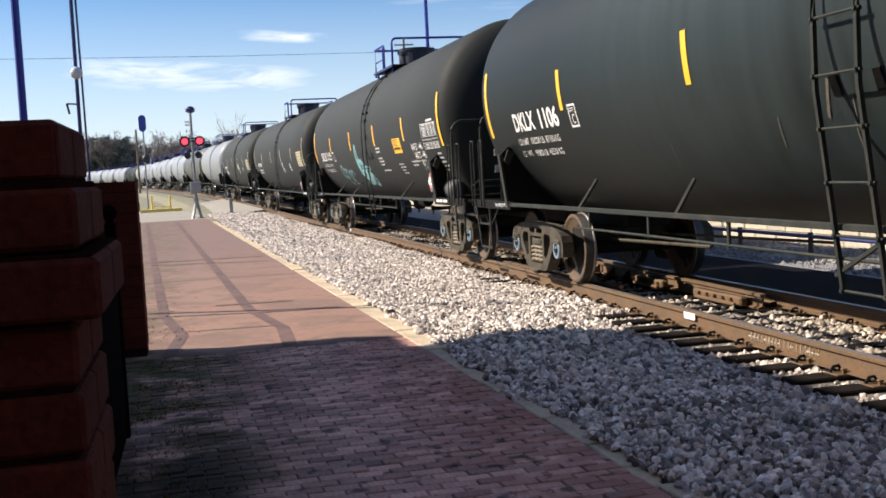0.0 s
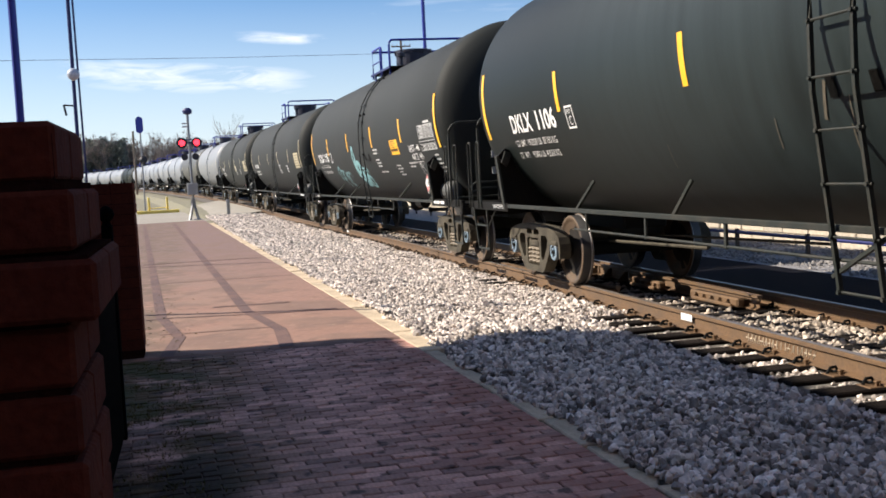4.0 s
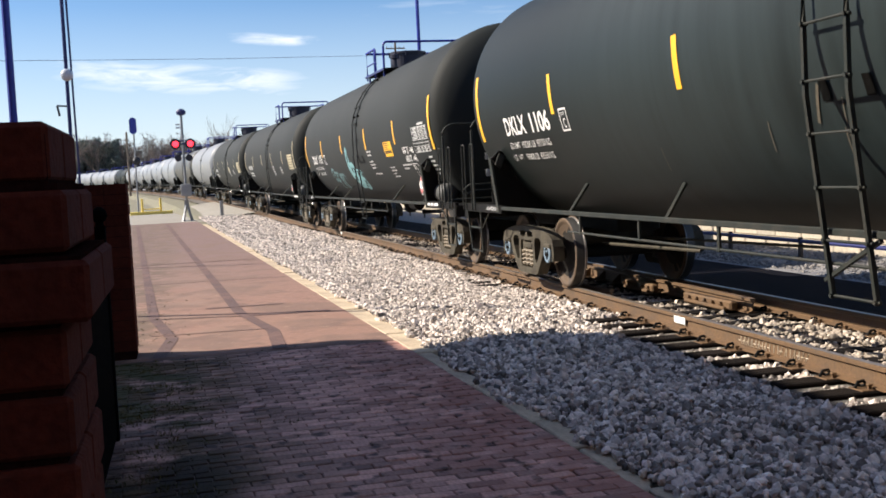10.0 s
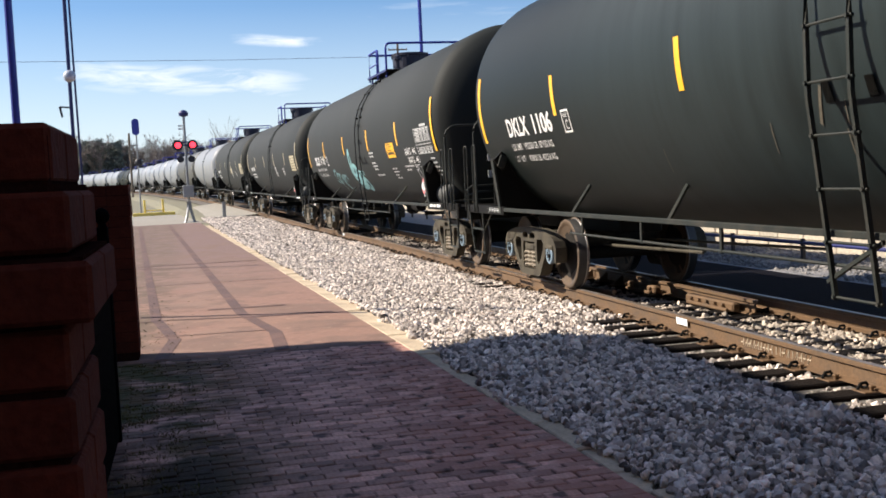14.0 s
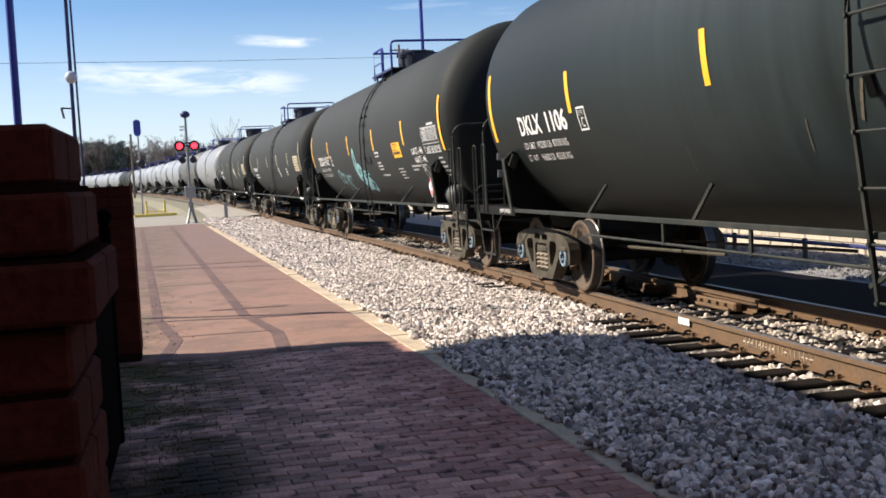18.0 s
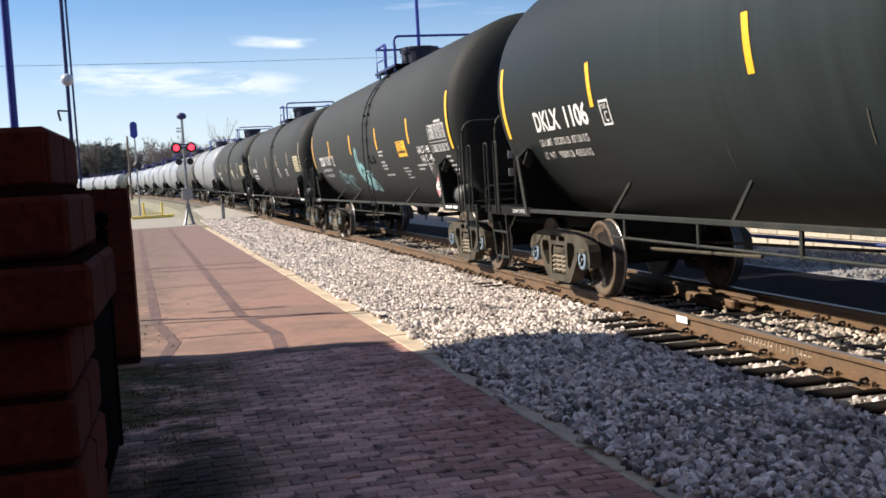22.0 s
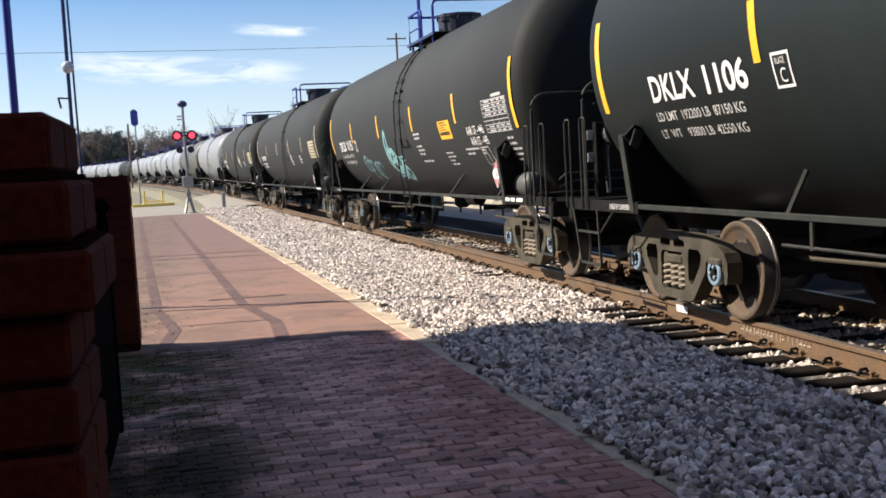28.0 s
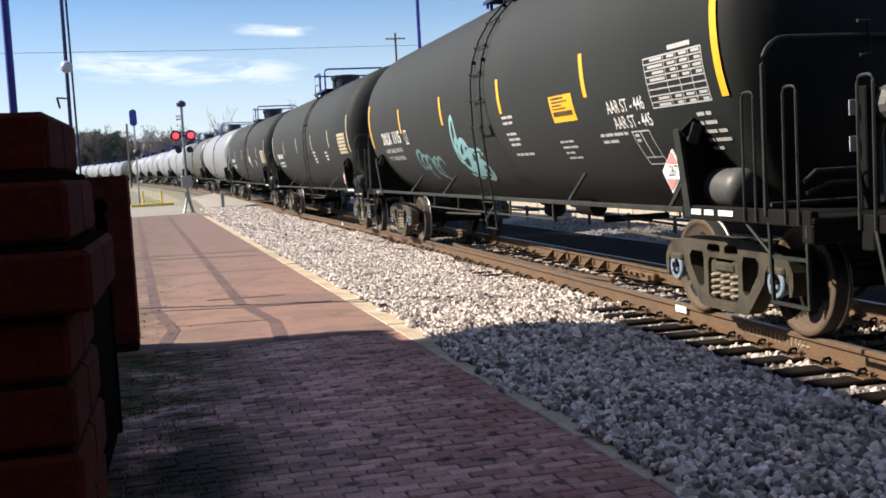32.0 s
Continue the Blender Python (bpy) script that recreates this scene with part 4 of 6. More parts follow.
        if full:
            part("low_rail", tube_of([(w * 1.40, -3.6, 0.84), (w * 1.40, 4.4, 0.84)], 0.014, 6), RUNG_GREY, car, "thin lower hand rail")
            for y in (-3.6, -1.9, 0.8, 2.4, 4.0):
                part("rail_post", box_of((w * 1.415, y - 0.02, 0.82), (w * 1.39, y + 0.02, 1.03), 0.004), RUNG_GREY, car)
    # ladder, both sides: close to the shell above, straight and slanting in to the rail below
    rad = TANK_R + (0.062 if mat is TANK_BLACK else 0.045)
    stile_r = 0.016 if mat is TANK_BLACK else 0.011
    for w in (-1, 1):
        lad = bmesh.new()
        ys = (-0.79, -1.27)
        line = [(rad * math.cos(t), TANK_Z + rad * math.sin(t)) for t in [radians(d) for d in (62, 50, 38, 26, 14, 4)]] + [(rad, 2.4), (rad - 0.005, 1.98), (1.40, 0.6)]
        for y in ys:
            tube(lad, [(w * x, y, z) for x, z in line], stile_r, 6, True)
        stile = part("ladder", lad, RUNG_GREY if mat is TANK_BLACK else mat, car, "weathered steel side ladder")
        for z in (0.62, 1.0, 1.36, 1.72, 2.07, 2.45, 2.82, 3.2, 3.55, 3.85):
            x = 1.40 + (z - 0.6) * (rad - 1.405) / 1.38 if z < 1.98 else (rad if z < TANK_Z else math.sqrt(rad ** 2 - (z - TANK_Z) ** 2))
            rung = tube_of([(w * x, ys[0] + 0.035, z), (w * x, ys[1] - 0.035, z)], 0.011, 6)
            for y in ys:
                lathe(rung, [(-0.028, 0.016), (0.028, 0.016)], "X", 6, (w * x, y, z))
            part("rung", rung, RUNG_GREY if mat is TANK_BLACK else mat, stile, "round bar rung bolted to the stiles")
        for y in ys:
            for d in (50, 14):
                part("ladder_bracket", tube_of([(w * (rad + 0.01) * math.cos(radians(d)), y, TANK_Z + (rad + 0.01) * math.sin(radians(d))), (w * (TANK_R - 0.01) * math.cos(radians(d)), y, TANK_Z + (TANK_R - 0.01) * math.sin(radians(d)))], 0.022, 6, True), FRAME_BLACK, stile, "short bracket to the tank shell")
            part("weld_pad", tank_patch(bmesh.new(), y - 0.05, y + 0.05, arc_of(1.94), arc_of(2.08), 0.008), FRAME_BLACK, stile, "curved weld pad")
        part("ladder_brace", tube_of([(w * 1.41, -0.72, 0.72), (w * 1.40, -1.32, 1.02)], 0.014, 6, True), RUNG_GREY, stile, "slanting ladder brace")
    # stripes of reflective tape
    tape = YELLOW_TAPE if full == 2 else FADED_TAPE
    for y in (-4.95, -1.92, 1.28, 4.55):
        part("tape_stripe", tank_patch(bmesh.new(), y - 0.05, y + 0.05, arc_of(2.2), arc_of(2.66)), tape, car, "yellow reflective tape stripe")
    for y in (-7.83, 7.67):
        part("tape_stripe", tank_patch(bmesh.new(), y - 0.055, y + 0.055, arc_of(2.0), arc_of(2.92)), tape, car, "long yellow reflective tape stripe")
    # brake gear under the middle
    part("brake_cylinder", lathe_of([(-0.35, 0.03), (-0.34, 0.12), (0.2, 0.12), (0.22, 0.05), (0.6, 0.03)], "Y", 14, (-0.55, -2.6, 0.93)), FRAME_BLACK, car, "black brake cylinder")
    part("brake_lever", box(box_of((-0.3, -3.9, 0.76), (-0.26, -2.1, 0.79)), (-0.5, -3.0, 0.72), (0.4, -2.95, 0.8), 0.01), FRAME_BLACK, car)
    part("outlet_valve", lathe_of([(0.66, 0.09), (0.72, 0.17), (0.84, 0.17), (0.9, 0.28), (1.0, 0.32)], "Z", 16, (0, 0.2, 0)), FRAME_BLACK, car, "bottom outlet valve and skid")
    for s in (-1, 1):
        part("brake_rigging", tube(tube_of([(-0.35, s * 3.2, 0.62), (-0.35, s * 6.0, 0.56)], 0.02, 6), [(0.35, s * 2.0, 0.68), (0.3, s * 6.0, 0.6)], 0.018, 6), TRUCK_DUST, car, "dusty brake rods")
    if full:
        part("air_reservoir", lathe_of([(-7.62, 0.04), (-7.6, 0.12), (-7.55, 0.165), (-7.5, 0.175), (-6.82, 0.175), (-6.77, 0.165), (-6.72, 0.12), (-6.7, 0.04)], "Y", 28, (-1.12, -0.02, 1.235)), TANK_DULL, car, "grey air reservoir cylinder", smooth=True)
        part("brake_wheel_post", box_of((-0.62, -8.5, 1.05), (-0.5, -8.4, 2.0), 0.01), FRAME_BLACK, car)
        part("brake_wheel", lathe_of([(-0.02, 0.29), (0.0, 0.31), (0.02, 0.29), (0.0, 0.27), (-0.02, 0.285)], "Y", 20, (-0.3, -8.75, 1.95)), FRAME_BLACK, car, "hand brake wheel")
        part("placard_holder", plate(bmesh.new(), [(-6.86 - 0.2, 1.4), (-6.86, 1.6), (-6.86 + 0.2, 1.4), (-6.86, 1.2)], -1.44, -1.425, "YZ"), PAINT_WHITE, car, "white and red diamond placard")
        pl = car.children[-1]
        for z0, z1 in ((1.47, 1.57), (1.23, 1.33)):
            h0, h1 = 0.2 - abs(z0 - 1.4), 0.2 - abs(z1 - 1.4)
            part("placard_field", plate(bmesh.new(), [(-6.86 - h0 + 0.02, z0), (-6.86 + h0 - 0.02, z0), (-6.86 + max(h1 - 0.02, 0.01), z1), (-6.86 - max(h1 - 0.02, 0.01), z1)], -1.447, -1.4405, "YZ"), SIGN_RED, pl, "red field of the placard")
        vs, fs = letters("1267", 0.10, 0.75)
        pm = bpy.data.meshes.new("placard_number")
        pm.from_pydata([(-1.449, -6.86 + 0.10 - x, 1.36 + z) for x, z in vs], [], fs)
        pm.materials.append(BLACK_INK)
        part("placard_number", pm, None, pl, "black placard digits")
        side_text("sill_letter", "2 INCH HF COMP SHOES", 7.72, 1.018, 0.056, PAINT_WHITE, car, "white stencilled letter", 0.66)
        for y0, wide in ((-7.16, 0.2), (-7.42, 0.16), (-7.66, 0.24)):
            part("stencil_bar", box_of((-1.436, y0 - wide, 1.025), (-1.43, y0, 1.072)), PAINT_WHITE, car, "white stencilled panel")
        # fittings at the brake end
        if full == 2:
            part("brake_gear_case", lathe_of([(-8.62, 0.04), (-8.6, 0.14), (-8.5, 0.16), (-8.38, 0.15), (-8.36, 0.05)], "Y", 16, (-0.38, 0, 1.85)), TANK_DULL, car, "pale grey hand brake gear case")
            part("brake_chain", tube_of([(-0.44, -8.45, 1.72), (-0.46, -8.45, 1.5), (-0.42, -8.4, 1.1)], 0.03, 6), TANK_DULL, car, "grey brake chain and guide")
            for z in (1.56, 1.84):
                part("end_label", box_of((-0.70, -8.41, z - 0.06), (-0.61, -8.40, z + 0.06), 0.002), PAINT_DIM, car, "small white end label")
            for pts in ([(-1.1, -8.4, 1.29), (-1.0, -8.4, 1.37), (0.9, -8.4, 1.37)], [(-1.1, -8.42, 1.2), (-0.9, -8.42, 1.27), (0.9, -8.42, 1.27)], [(-1.36, -8.35, 1.13), (1.3, -8.35, 1.13)]):
                part("brake_pipe", tube_of(pts, 0.018, 8), RUNG_GREY, car, "bent steel brake pipe")
            part("railing_hook", tube_of([(-0.62, -8.42, 2.5), (-0.52, -8.42, 2.5), (-0.52, -8.42, 2.25), (-0.60, -8.42, 2.24)], 0.014, 6), RUNG_GREY, car, "hooked bar on the end railing")
            part("air_hose", tube_of([(-0.32, -8.95, 0.92), (-0.34, -9.08, 0.8), (-0.3, -9.2, 0.55), (-0.15, -9.28, 0.5)], 0.028, 8), SIGNAL_BLACK, car, "black rubber air hose")
            part("angle_cock", lathe_of([(-0.08, 0.04), (0.0, 0.06), (0.08, 0.04)], "X", 10, (-0.32, -8.95, 0.94)), RAIL_RUST, car, "rusty angle cock")
            for text, z, h in (("DKLX 1115" if mat is TANK_BROWN else "DKLX 1106", 2.96, 0.085), ("CAPY", 2.87, 0.052), ("CAPY", 2.76, 0.052)):
                vs, fs = letters(text, h, 0.95)
                pm = [(-0.21 + x, -HALF - 0.52 * math.sqrt(max(0.0, 1 - ((-0.21 + x) ** 2 + (z + v - TANK_Z) ** 2) / TANK_R ** 2)) - 0.012, z + v) for x, v in vs]
                pieces("end_letter", pm, fs, PAINT_WHITE, car, "white stencilled letter")


FADED_TAPE = material("faded cream tape", (0.42, 0.37, 0.24), 0.5, grain=20, vary=0.15, bump=0.0)
TANK_DULL = material("grey reservoir paint", (0.075, 0.078, 0.075), 0.5, grain=40, vary=0.2, bump=0.05)
CARS = []


def car_pose(a):
    x0, y0, _ = track(a - TRUCK_Y)
    x1, y1, _ = track(a + TRUCK_Y)
    z0, z1 = rise(a - TRUCK_Y), rise(a + TRUCK_Y)
    return pose((x0 + x1) / 2, (y0 + y1) / 2, (z0 + z1) / 2, math.degrees((z1 - z0) / (2 * TRUCK_Y)), 0, math.degrees(math.atan2(-(x1 - x0), y1 - y0)))


def tank_car(a, mat, full, label):
    car = thing("tank_car", car_pose(a), label, "tank car", "tank cars of the train")
    add_body(car, mat, full)
    for s in (-1, 1):
        add_truck(car, s * TRUCK_Y, full)
    CARS.append((car, a))
    return car


PITCH = 18.6
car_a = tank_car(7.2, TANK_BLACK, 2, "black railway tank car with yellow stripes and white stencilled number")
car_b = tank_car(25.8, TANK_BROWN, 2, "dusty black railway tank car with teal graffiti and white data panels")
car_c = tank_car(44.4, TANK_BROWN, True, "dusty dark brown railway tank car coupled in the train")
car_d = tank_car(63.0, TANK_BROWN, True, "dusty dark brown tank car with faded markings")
far_style = [(TANK_GREY, "pale grey railway tank car far down the line")] + [(TANK_DULL, "dull grey railway tank car far down the line")] + [(TANK_WHITE, "white railway tank car far down the line")] * 5 + [(TANK_BLACK, "black railway tank car far down the line")] + [(TANK_WHITE, "white railway tank car far down the line")] * 5


# ---- markings on the cars ----
def bars(bm, y_left, z_top, widths, height, gap, flat=None):
    """Lines of unreadable stencil as plain bars, running away from y_left towards the near end."""
    arc = arc_of(z_top)
    for row in widths:
        y = y_left
        for w in row:
            if w > 0:
                tank_patch(bm, y - w, y, arc - height, arc, 0.005, 1)
            y -= abs(w) + 0.03
        arc -= height + gap
    return bm


def outline(bm, y0, y1, arc0, arc1, w):
    for ya, yb, a0, a1 in ((y0, y1, arc0, arc0 + w), (y0, y1, arc1 - w, arc1), (y0, y0 + w, arc0 + w, arc1 - w), (y1 - w, y1, arc0 + w, arc1 - w)):
        tank_patch(bm, ya, yb, a0, a1, 0.005)
    return bm


def number_end(car, number):
    mat = PAINT_WHITE
    word, digits = number.split()
    tank_text("number_letter", word, 6.53, 2.04, 0.212, mat, car, "white stencilled letter", 1.13, 0.007)
    cell = max(x for x, _ in letters(digits, 0.212, 1.33)[0]) / len(digits)
    for i, ch in enumerate(digits):
        xs = [x for x, _ in letters(ch, 0.212, 1.33)[0]]
        tank_text("number_letter", ch, 5.50 - cell * (i + 0.5) + (min(xs) + max(xs)) / 2, 2.04, 0.212, mat, car, "white stencilled letter", 1.33, 0.007)
    tank_text("weight_letter", "LD LMT  192200 LB  87150 KG", 6.55, 1.86, 0.080, PAINT_PALE, car, "white stencilled letter", 1.14, 0.001)
    tank_text("weight_letter", "LT  WT    93800 LB  42550 KG", 6.60, 1.705, 0.080, PAINT_PALE, car, "white stencilled letter", 1.12, 0.001)
    part("plate_frame", outline(bmesh.new(), 4.12, 4.36, arc_of(1.99), arc_of(2.25), 0.02), mat, car, "white stencilled frame")
    tank_text("plate_letter", "PLATE", 4.315, 2.165, 0.042, mat, car, "", 0.8)
    tank_text("plate_letter", "C", 4.285, 2.03, 0.10, mat, car, "", 0.95)


def data_end(car, mat):
    """Data table, yellow notice and small print towards the near end."""
    t = bmesh.new()
    y0, y1, a0, a1 = -7.60, -6.48, arc_of(1.98), arc_of(2.44)
    outline(t, y0, y1, a0, a1, 0.012)
    n = 8
    for i in range(1, n):
        a = a0 + (a1 - a0) * i / n
        tank_patch(t, y0, y1, a - 0.005, a + 0.005, 0.005, 1)
    for y in (-6.90, -7.14, -7.37):
        tank_patch(t, y - 0.005, y + 0.005, a0, a1, 0.005)
    rng = random.Random(4)
    for i in range(n):
        a = a0 + (a1 - a0) * (i + 0.5) / n
        if i in (2, 3):
            continue
        for ya, yb in ((-6.87, -6.52), (-7.11, -6.94), (-7.34, -7.18), (-7.57, -7.41)):
            w = (yb - ya) * rng.uniform(0.6, 0.95)
            tank_patch(t, ya, ya + w, a - 0.011, a + 0.011, 0.005, 1)
    tank_patch(t, -7.42, -7.0, a1 + 0.02, a1 + 0.055, 0.005, 1)
    part("data_table", t, PAINT_DIM, car, "white stencilled data table")
    tank_text("class_letter", "AAR ST - 446", -5.42, 1.995, 0.12, mat, car, "white stencilled letter", 0.95, 0.001)
    tank_text("class_letter", "AAR ST - 445", -5.48, 1.835, 0.12, mat, car, "white stencilled letter", 0.95, 0.001)
    notice = part("notice_panel", tank_patch(bmesh.new(), -4.55, -3.82, arc_of(1.98), arc_of(2.28)), YELLOW_TAPE, car, "yellow notice with black print")
    ink = bmesh.new()
    a = arc_of(2.26)
    for widths, h in (((0.4,), 0.018), ((0.5,), 0.012), ((0.3,), 0.012), ((0.42,), 0.012)):
        y = -3.9
        for w in widths:
            tank_patch(ink, y - w, y, a - h, a, 0.008, 1)
        a -= h + 0.022
    for k in range(9):
        tank_patch(ink, -3.88 - 0.068 * k - 0.05, -3.88 - 0.068 * k, a - 0.05, a, 0.008, 1)
    part("notice_print", ink, BLACK_INK, notice)
    p = bmesh.new()
    bars(p, -1.9, 2.16, ((0.22, 0.2), (0.2, 0.16), (), (0.1, 0.26), (0.2, 0.22), (0.16, 0.18), (), (0.12, 0.14, 0.16, 0.2)), 0.032, 0.036)
    bars(p, -3.74, 1.77, ((0.12, 0.1, 0.14), (0.2, 0.24), (0.1, 0.15), (0.22, 0.17)), 0.024, 0.042)
    bars(p, -5.0, 1.80, ((0.1, 0.2, 0.22, 0.1), (0.16, 0.2)), 0.03, 0.04)
    bars(p, -7.25, 1.90, ((0.13, 0.09), (0.06, 0.2), (0.22, 0.14), (0.1, 0.26), (0.18,)), 0.03, 0.045)
    pieces_of("small_print", p, PAINT_DIM, car, "white stencilled bar of small print")
    f = bmesh.new()
    outline(f, -6.2, -5.8, arc_of(1.46), arc_of(1.80), 0.014)
    tank_patch(f, -6.01, -5.99, arc_of(1.52), arc_of(1.79), 0.005)
    tank_patch(f, -6.18, -5.82, arc_of(1.53), arc_of(1.54), 0.005)
    bars(f, -5.84, 1.77, ((0.1,), (0.09,)), 0.03, 0.02)
    part("test_frame", f, PAINT_PALE, car, "white stencilled test date frame")


number_end(car_a, "DKLX 1106")
number_end(car_b, "DKLX 1115")
data_end(car_b, PAINT_WHITE)
data_end(car_a, PAINT_WHITE)


def faded_marks(car, seed):
    rng = random.Random(seed)
    bm = bmesh.new()
    bars(bm, 6.5, 2.24, ((0.14, 0.13, 0.12, 0.14, -0.1, 0.1, 0.12, 0.13, 0.12),), 0.15, 0.05)
    bars(bm, 6.5, 1.95, ((0.3, 0.5, 0.4), (0.2, 0.6, 0.4)), 0.06, 0.05)
    bars(bm, -1.9, 2.15, ((0.4,), (0.3,), (0.42,), (0.3,)), 0.05, 0.04)
    bars(bm, -4.0, 2.1, ((0.35,), (0.4,), (0.3,)), 0.05, 0.04)
    pieces_of("small_print", bm, PAINT_DIM, car, "faded white stencilled bar")
    t = bmesh.new()
    for i in range(6):
        tank_patch(t, -7.45, -6.4, arc_of(1.98) + 0.08 * i, arc_of(1.98) + 0.08 * i + 0.062, 0.005, 1)
    pieces_of("data_table", t, FADED_TAPE, car, "faded cream data table")


faded_marks(car_c, 2)
faded_marks(car_d, 3)
part("notice_panel", tank_patch(bmesh.new(), -2.3, -1.6, arc_of(2.0), arc_of(2.3)), FADED_TAPE, car_d, "faded yellow notice")


# graffiti: loops of spray paint on the second car
def spray(points, width, name="graffiti"):
    """A stroke of constant width over the tank; points: (metres towards the near end, arc)."""
    bm = bmesh.new()
    n = len(points)
    prev = None
    for i in range(n):
        p, q = points[max(0, i - 1)], points[min(n - 1, i + 1)]
        d = Vector((q[0] - p[0], q[1] - p[1]))
        d = d.normalized() if d.length > 0 else Vector((1, 0))
        s = Vector((-d.y, d.x)) * width / 2
        y, a = points[i]
        pair = [bm.verts.new(on_tank(y + s.x, arc=a + s.y, lift=0.006)), bm.verts.new(on_tank(y - s.x, arc=a - s.y, lift=0.006))]
        if prev:
            bm.faces.new((prev[0], prev[1], pair[1], pair[0]))
        prev = pair
    return bm


def loop(cy, ca, ry, ra, lean, start=0.0, end=1.0, n=26):
    pts = []
    for i in range(n + 1):
        t = 2 * math.pi * (start + (end - start) * i / n)
        u, v = ry * math.cos(t), ra * math.sin(t)
        pts.append((cy - u - lean * v, ca + v))
    return pts


for args, w in (((0.86, -0.62, 0.13, 0.34, 0.5), 0.055), ((0.62, -0.86, 0.30, 0.24, 0.6), 0.06), ((0.30, -0.98, 0.26, 0.20, 0.5), 0.06), ((0.05, -1.12, 0.26, 0.17, 0.4), 0.055),
                ((0.50, -0.98, 0.42, 0.14, 0.2, 0.45, 1.1), 0.05), ((0.22, -0.88, 0.34, 0.10, 0.3, 0.0, 0.6), 0.05), ((0.66, -1.16, 0.30, 0.09, -0.2, 0.5, 1.0), 0.05), ((-0.12, -1.0, 0.16, 0.22, 0.5, 0.1, 0.75), 0.05), ((0.72, -0.72, 0.22, 0.16, 0.6, 0.3, 1.1), 0.05), ((0.42, -0.80, 0.16, 0.12, 0.2), 0.045), ((0.16, -1.06, 0.34, 0.08, 0.4, 0.0, 0.7), 0.045), ((0.52, -1.10, 0.18, 0.12, 0.3), 0.045)):
    part("graffiti", spray(loop(*args), w * 1.5), TEAL, car_b, "teal spray paint scrawl")
for y, z0, z1, w in ((-0.72, 2.06, 1.80, 0.03), (-0.86, 1.76, 1.52, 0.014), (0.05, 1.85, 1.62, 0.012), (-0.95, 1.95, 1.70, 0.010), (2.05, 1.72, 1.5, 0.01)):
    a0, a1 = arc_of(z0), arc_of(z1)
    part("paint_scrape", spray([(y + 0.02 * k * (1 if w < 0.02 else 1.6), a0 + (a1 - a0) * k / 4) for k in range(5)], w), SCRAPE, car_a, "pale scrape in the black paint")
rng_g = random.Random(11)
for i in range(6):
    cy, ca = 3.75 - 0.24 * i + rng_g.uniform(-0.08, 0.08), -0.88 - 0.05 * i + rng_g.uniform(-0.06, 0.06)
    part("graffiti", spray(loop(cy, ca, rng_g.uniform(0.12, 0.24), rng_g.uniform(0.12, 0.24), rng_g.uniform(0.1, 0.7), rng_g.uniform(0.0, 0.2), rng_g.uniform(0.7, 1.0)), 0.06), TEAL_PALE, car_b, "faint teal spray paint scrawl")


# ---- platform surface ----
PLAT_TURN = math.atan(-EDGE_SLOPE)
KERB_RNG = random.Random(21)
y = -5.5
while y < 47:
    near = y < 8.2
    length = KERB_RNG.uniform(0.35, 0.9) if near else KERB_RNG.uniform(1.0, 1.5)
    w = KERB_RNG.uniform(0.13, 0.24) if near else (0.20 if y < 9.8 else 0.25) + KERB_RNG.uniform(-0.05, 0.04)
    top = KERB_RNG.uniform(-0.016, 0.004) if near else KERB_RNG.uniform(-0.012, 0.006)
    if not (near and KERB_RNG.random() < 0.06):
        chip = [KERB_RNG.uniform(0.0, 0.07 if near else 0.025) for _ in range(4)]
        outline_xy = [(0.004, 0.006 + chip[0] * 0.3), (w * 0.55, 0.004), (w - chip[1], 0.01 + chip[1]), (w, length * 0.4), (w - chip[2] * 0.6, length * 0.7), (w - chip[3], length - 0.012 - chip[3]), (w * 0.4, length - 0.008), (0.004, length - 0.01)]
        bm = plate(bmesh.new(), outline_xy, -0.16, top, "XY")
        rim = [e for e in bm.edges if all(v.co.z > top - 0.001 for v in e.verts)]
        bmesh.ops.bevel(bm, geom=rim, offset=0.01, segments=1, affect="EDGES", clamp_overlap=True)
        part("kerb_stone", bm, KERB, plat, "", Matrix.Translation((edge(y), y, PLAT)) @ Matrix.Rotation(PLAT_TURN + KERB_RNG.uniform(-0.03, 0.03) * (2 if near else 0.6), 4, "Z"))
    y += length


def band(points, width, z=0.004):
    """A dark flat band over the paving along a bent line."""
    bm = bmesh.new()
    prev = None
    n = len(points)
    for i, (x, yy) in enumerate(points):
        p, q = points[max(0, i - 1)], points[min(n - 1, i + 1)]
        d = Vector((q[0] - p[0], q[1] - p[1])).normalized()
        s = Vector((-d.y, d.x)) * width / 2
        pair = [bm.verts.new((x + s.x, yy + s.y, PLAT + z)), bm.verts.new((x - s.x, yy - s.y, PLAT + z))]
        if prev:
            bm.faces.new((prev[0], prev[1], pair[1], pair[0]))
        prev = pair
    bmesh.ops.recalc_face_normals(bm, faces=bm.faces)
    return bm


for pts, w in (([(-2.09, 50.0), (-0.47, 14.25), (-0.22, 12.25), (-0.34, 10.9)], 0.14), ([(-0.80, 50.0), (0.62, 14.25), (0.90, 12.25), (0.86, 10.9)], 0.15)):
    part("paving_band", band(pts, w), PAVE_DARK, plat, "dark paving band")
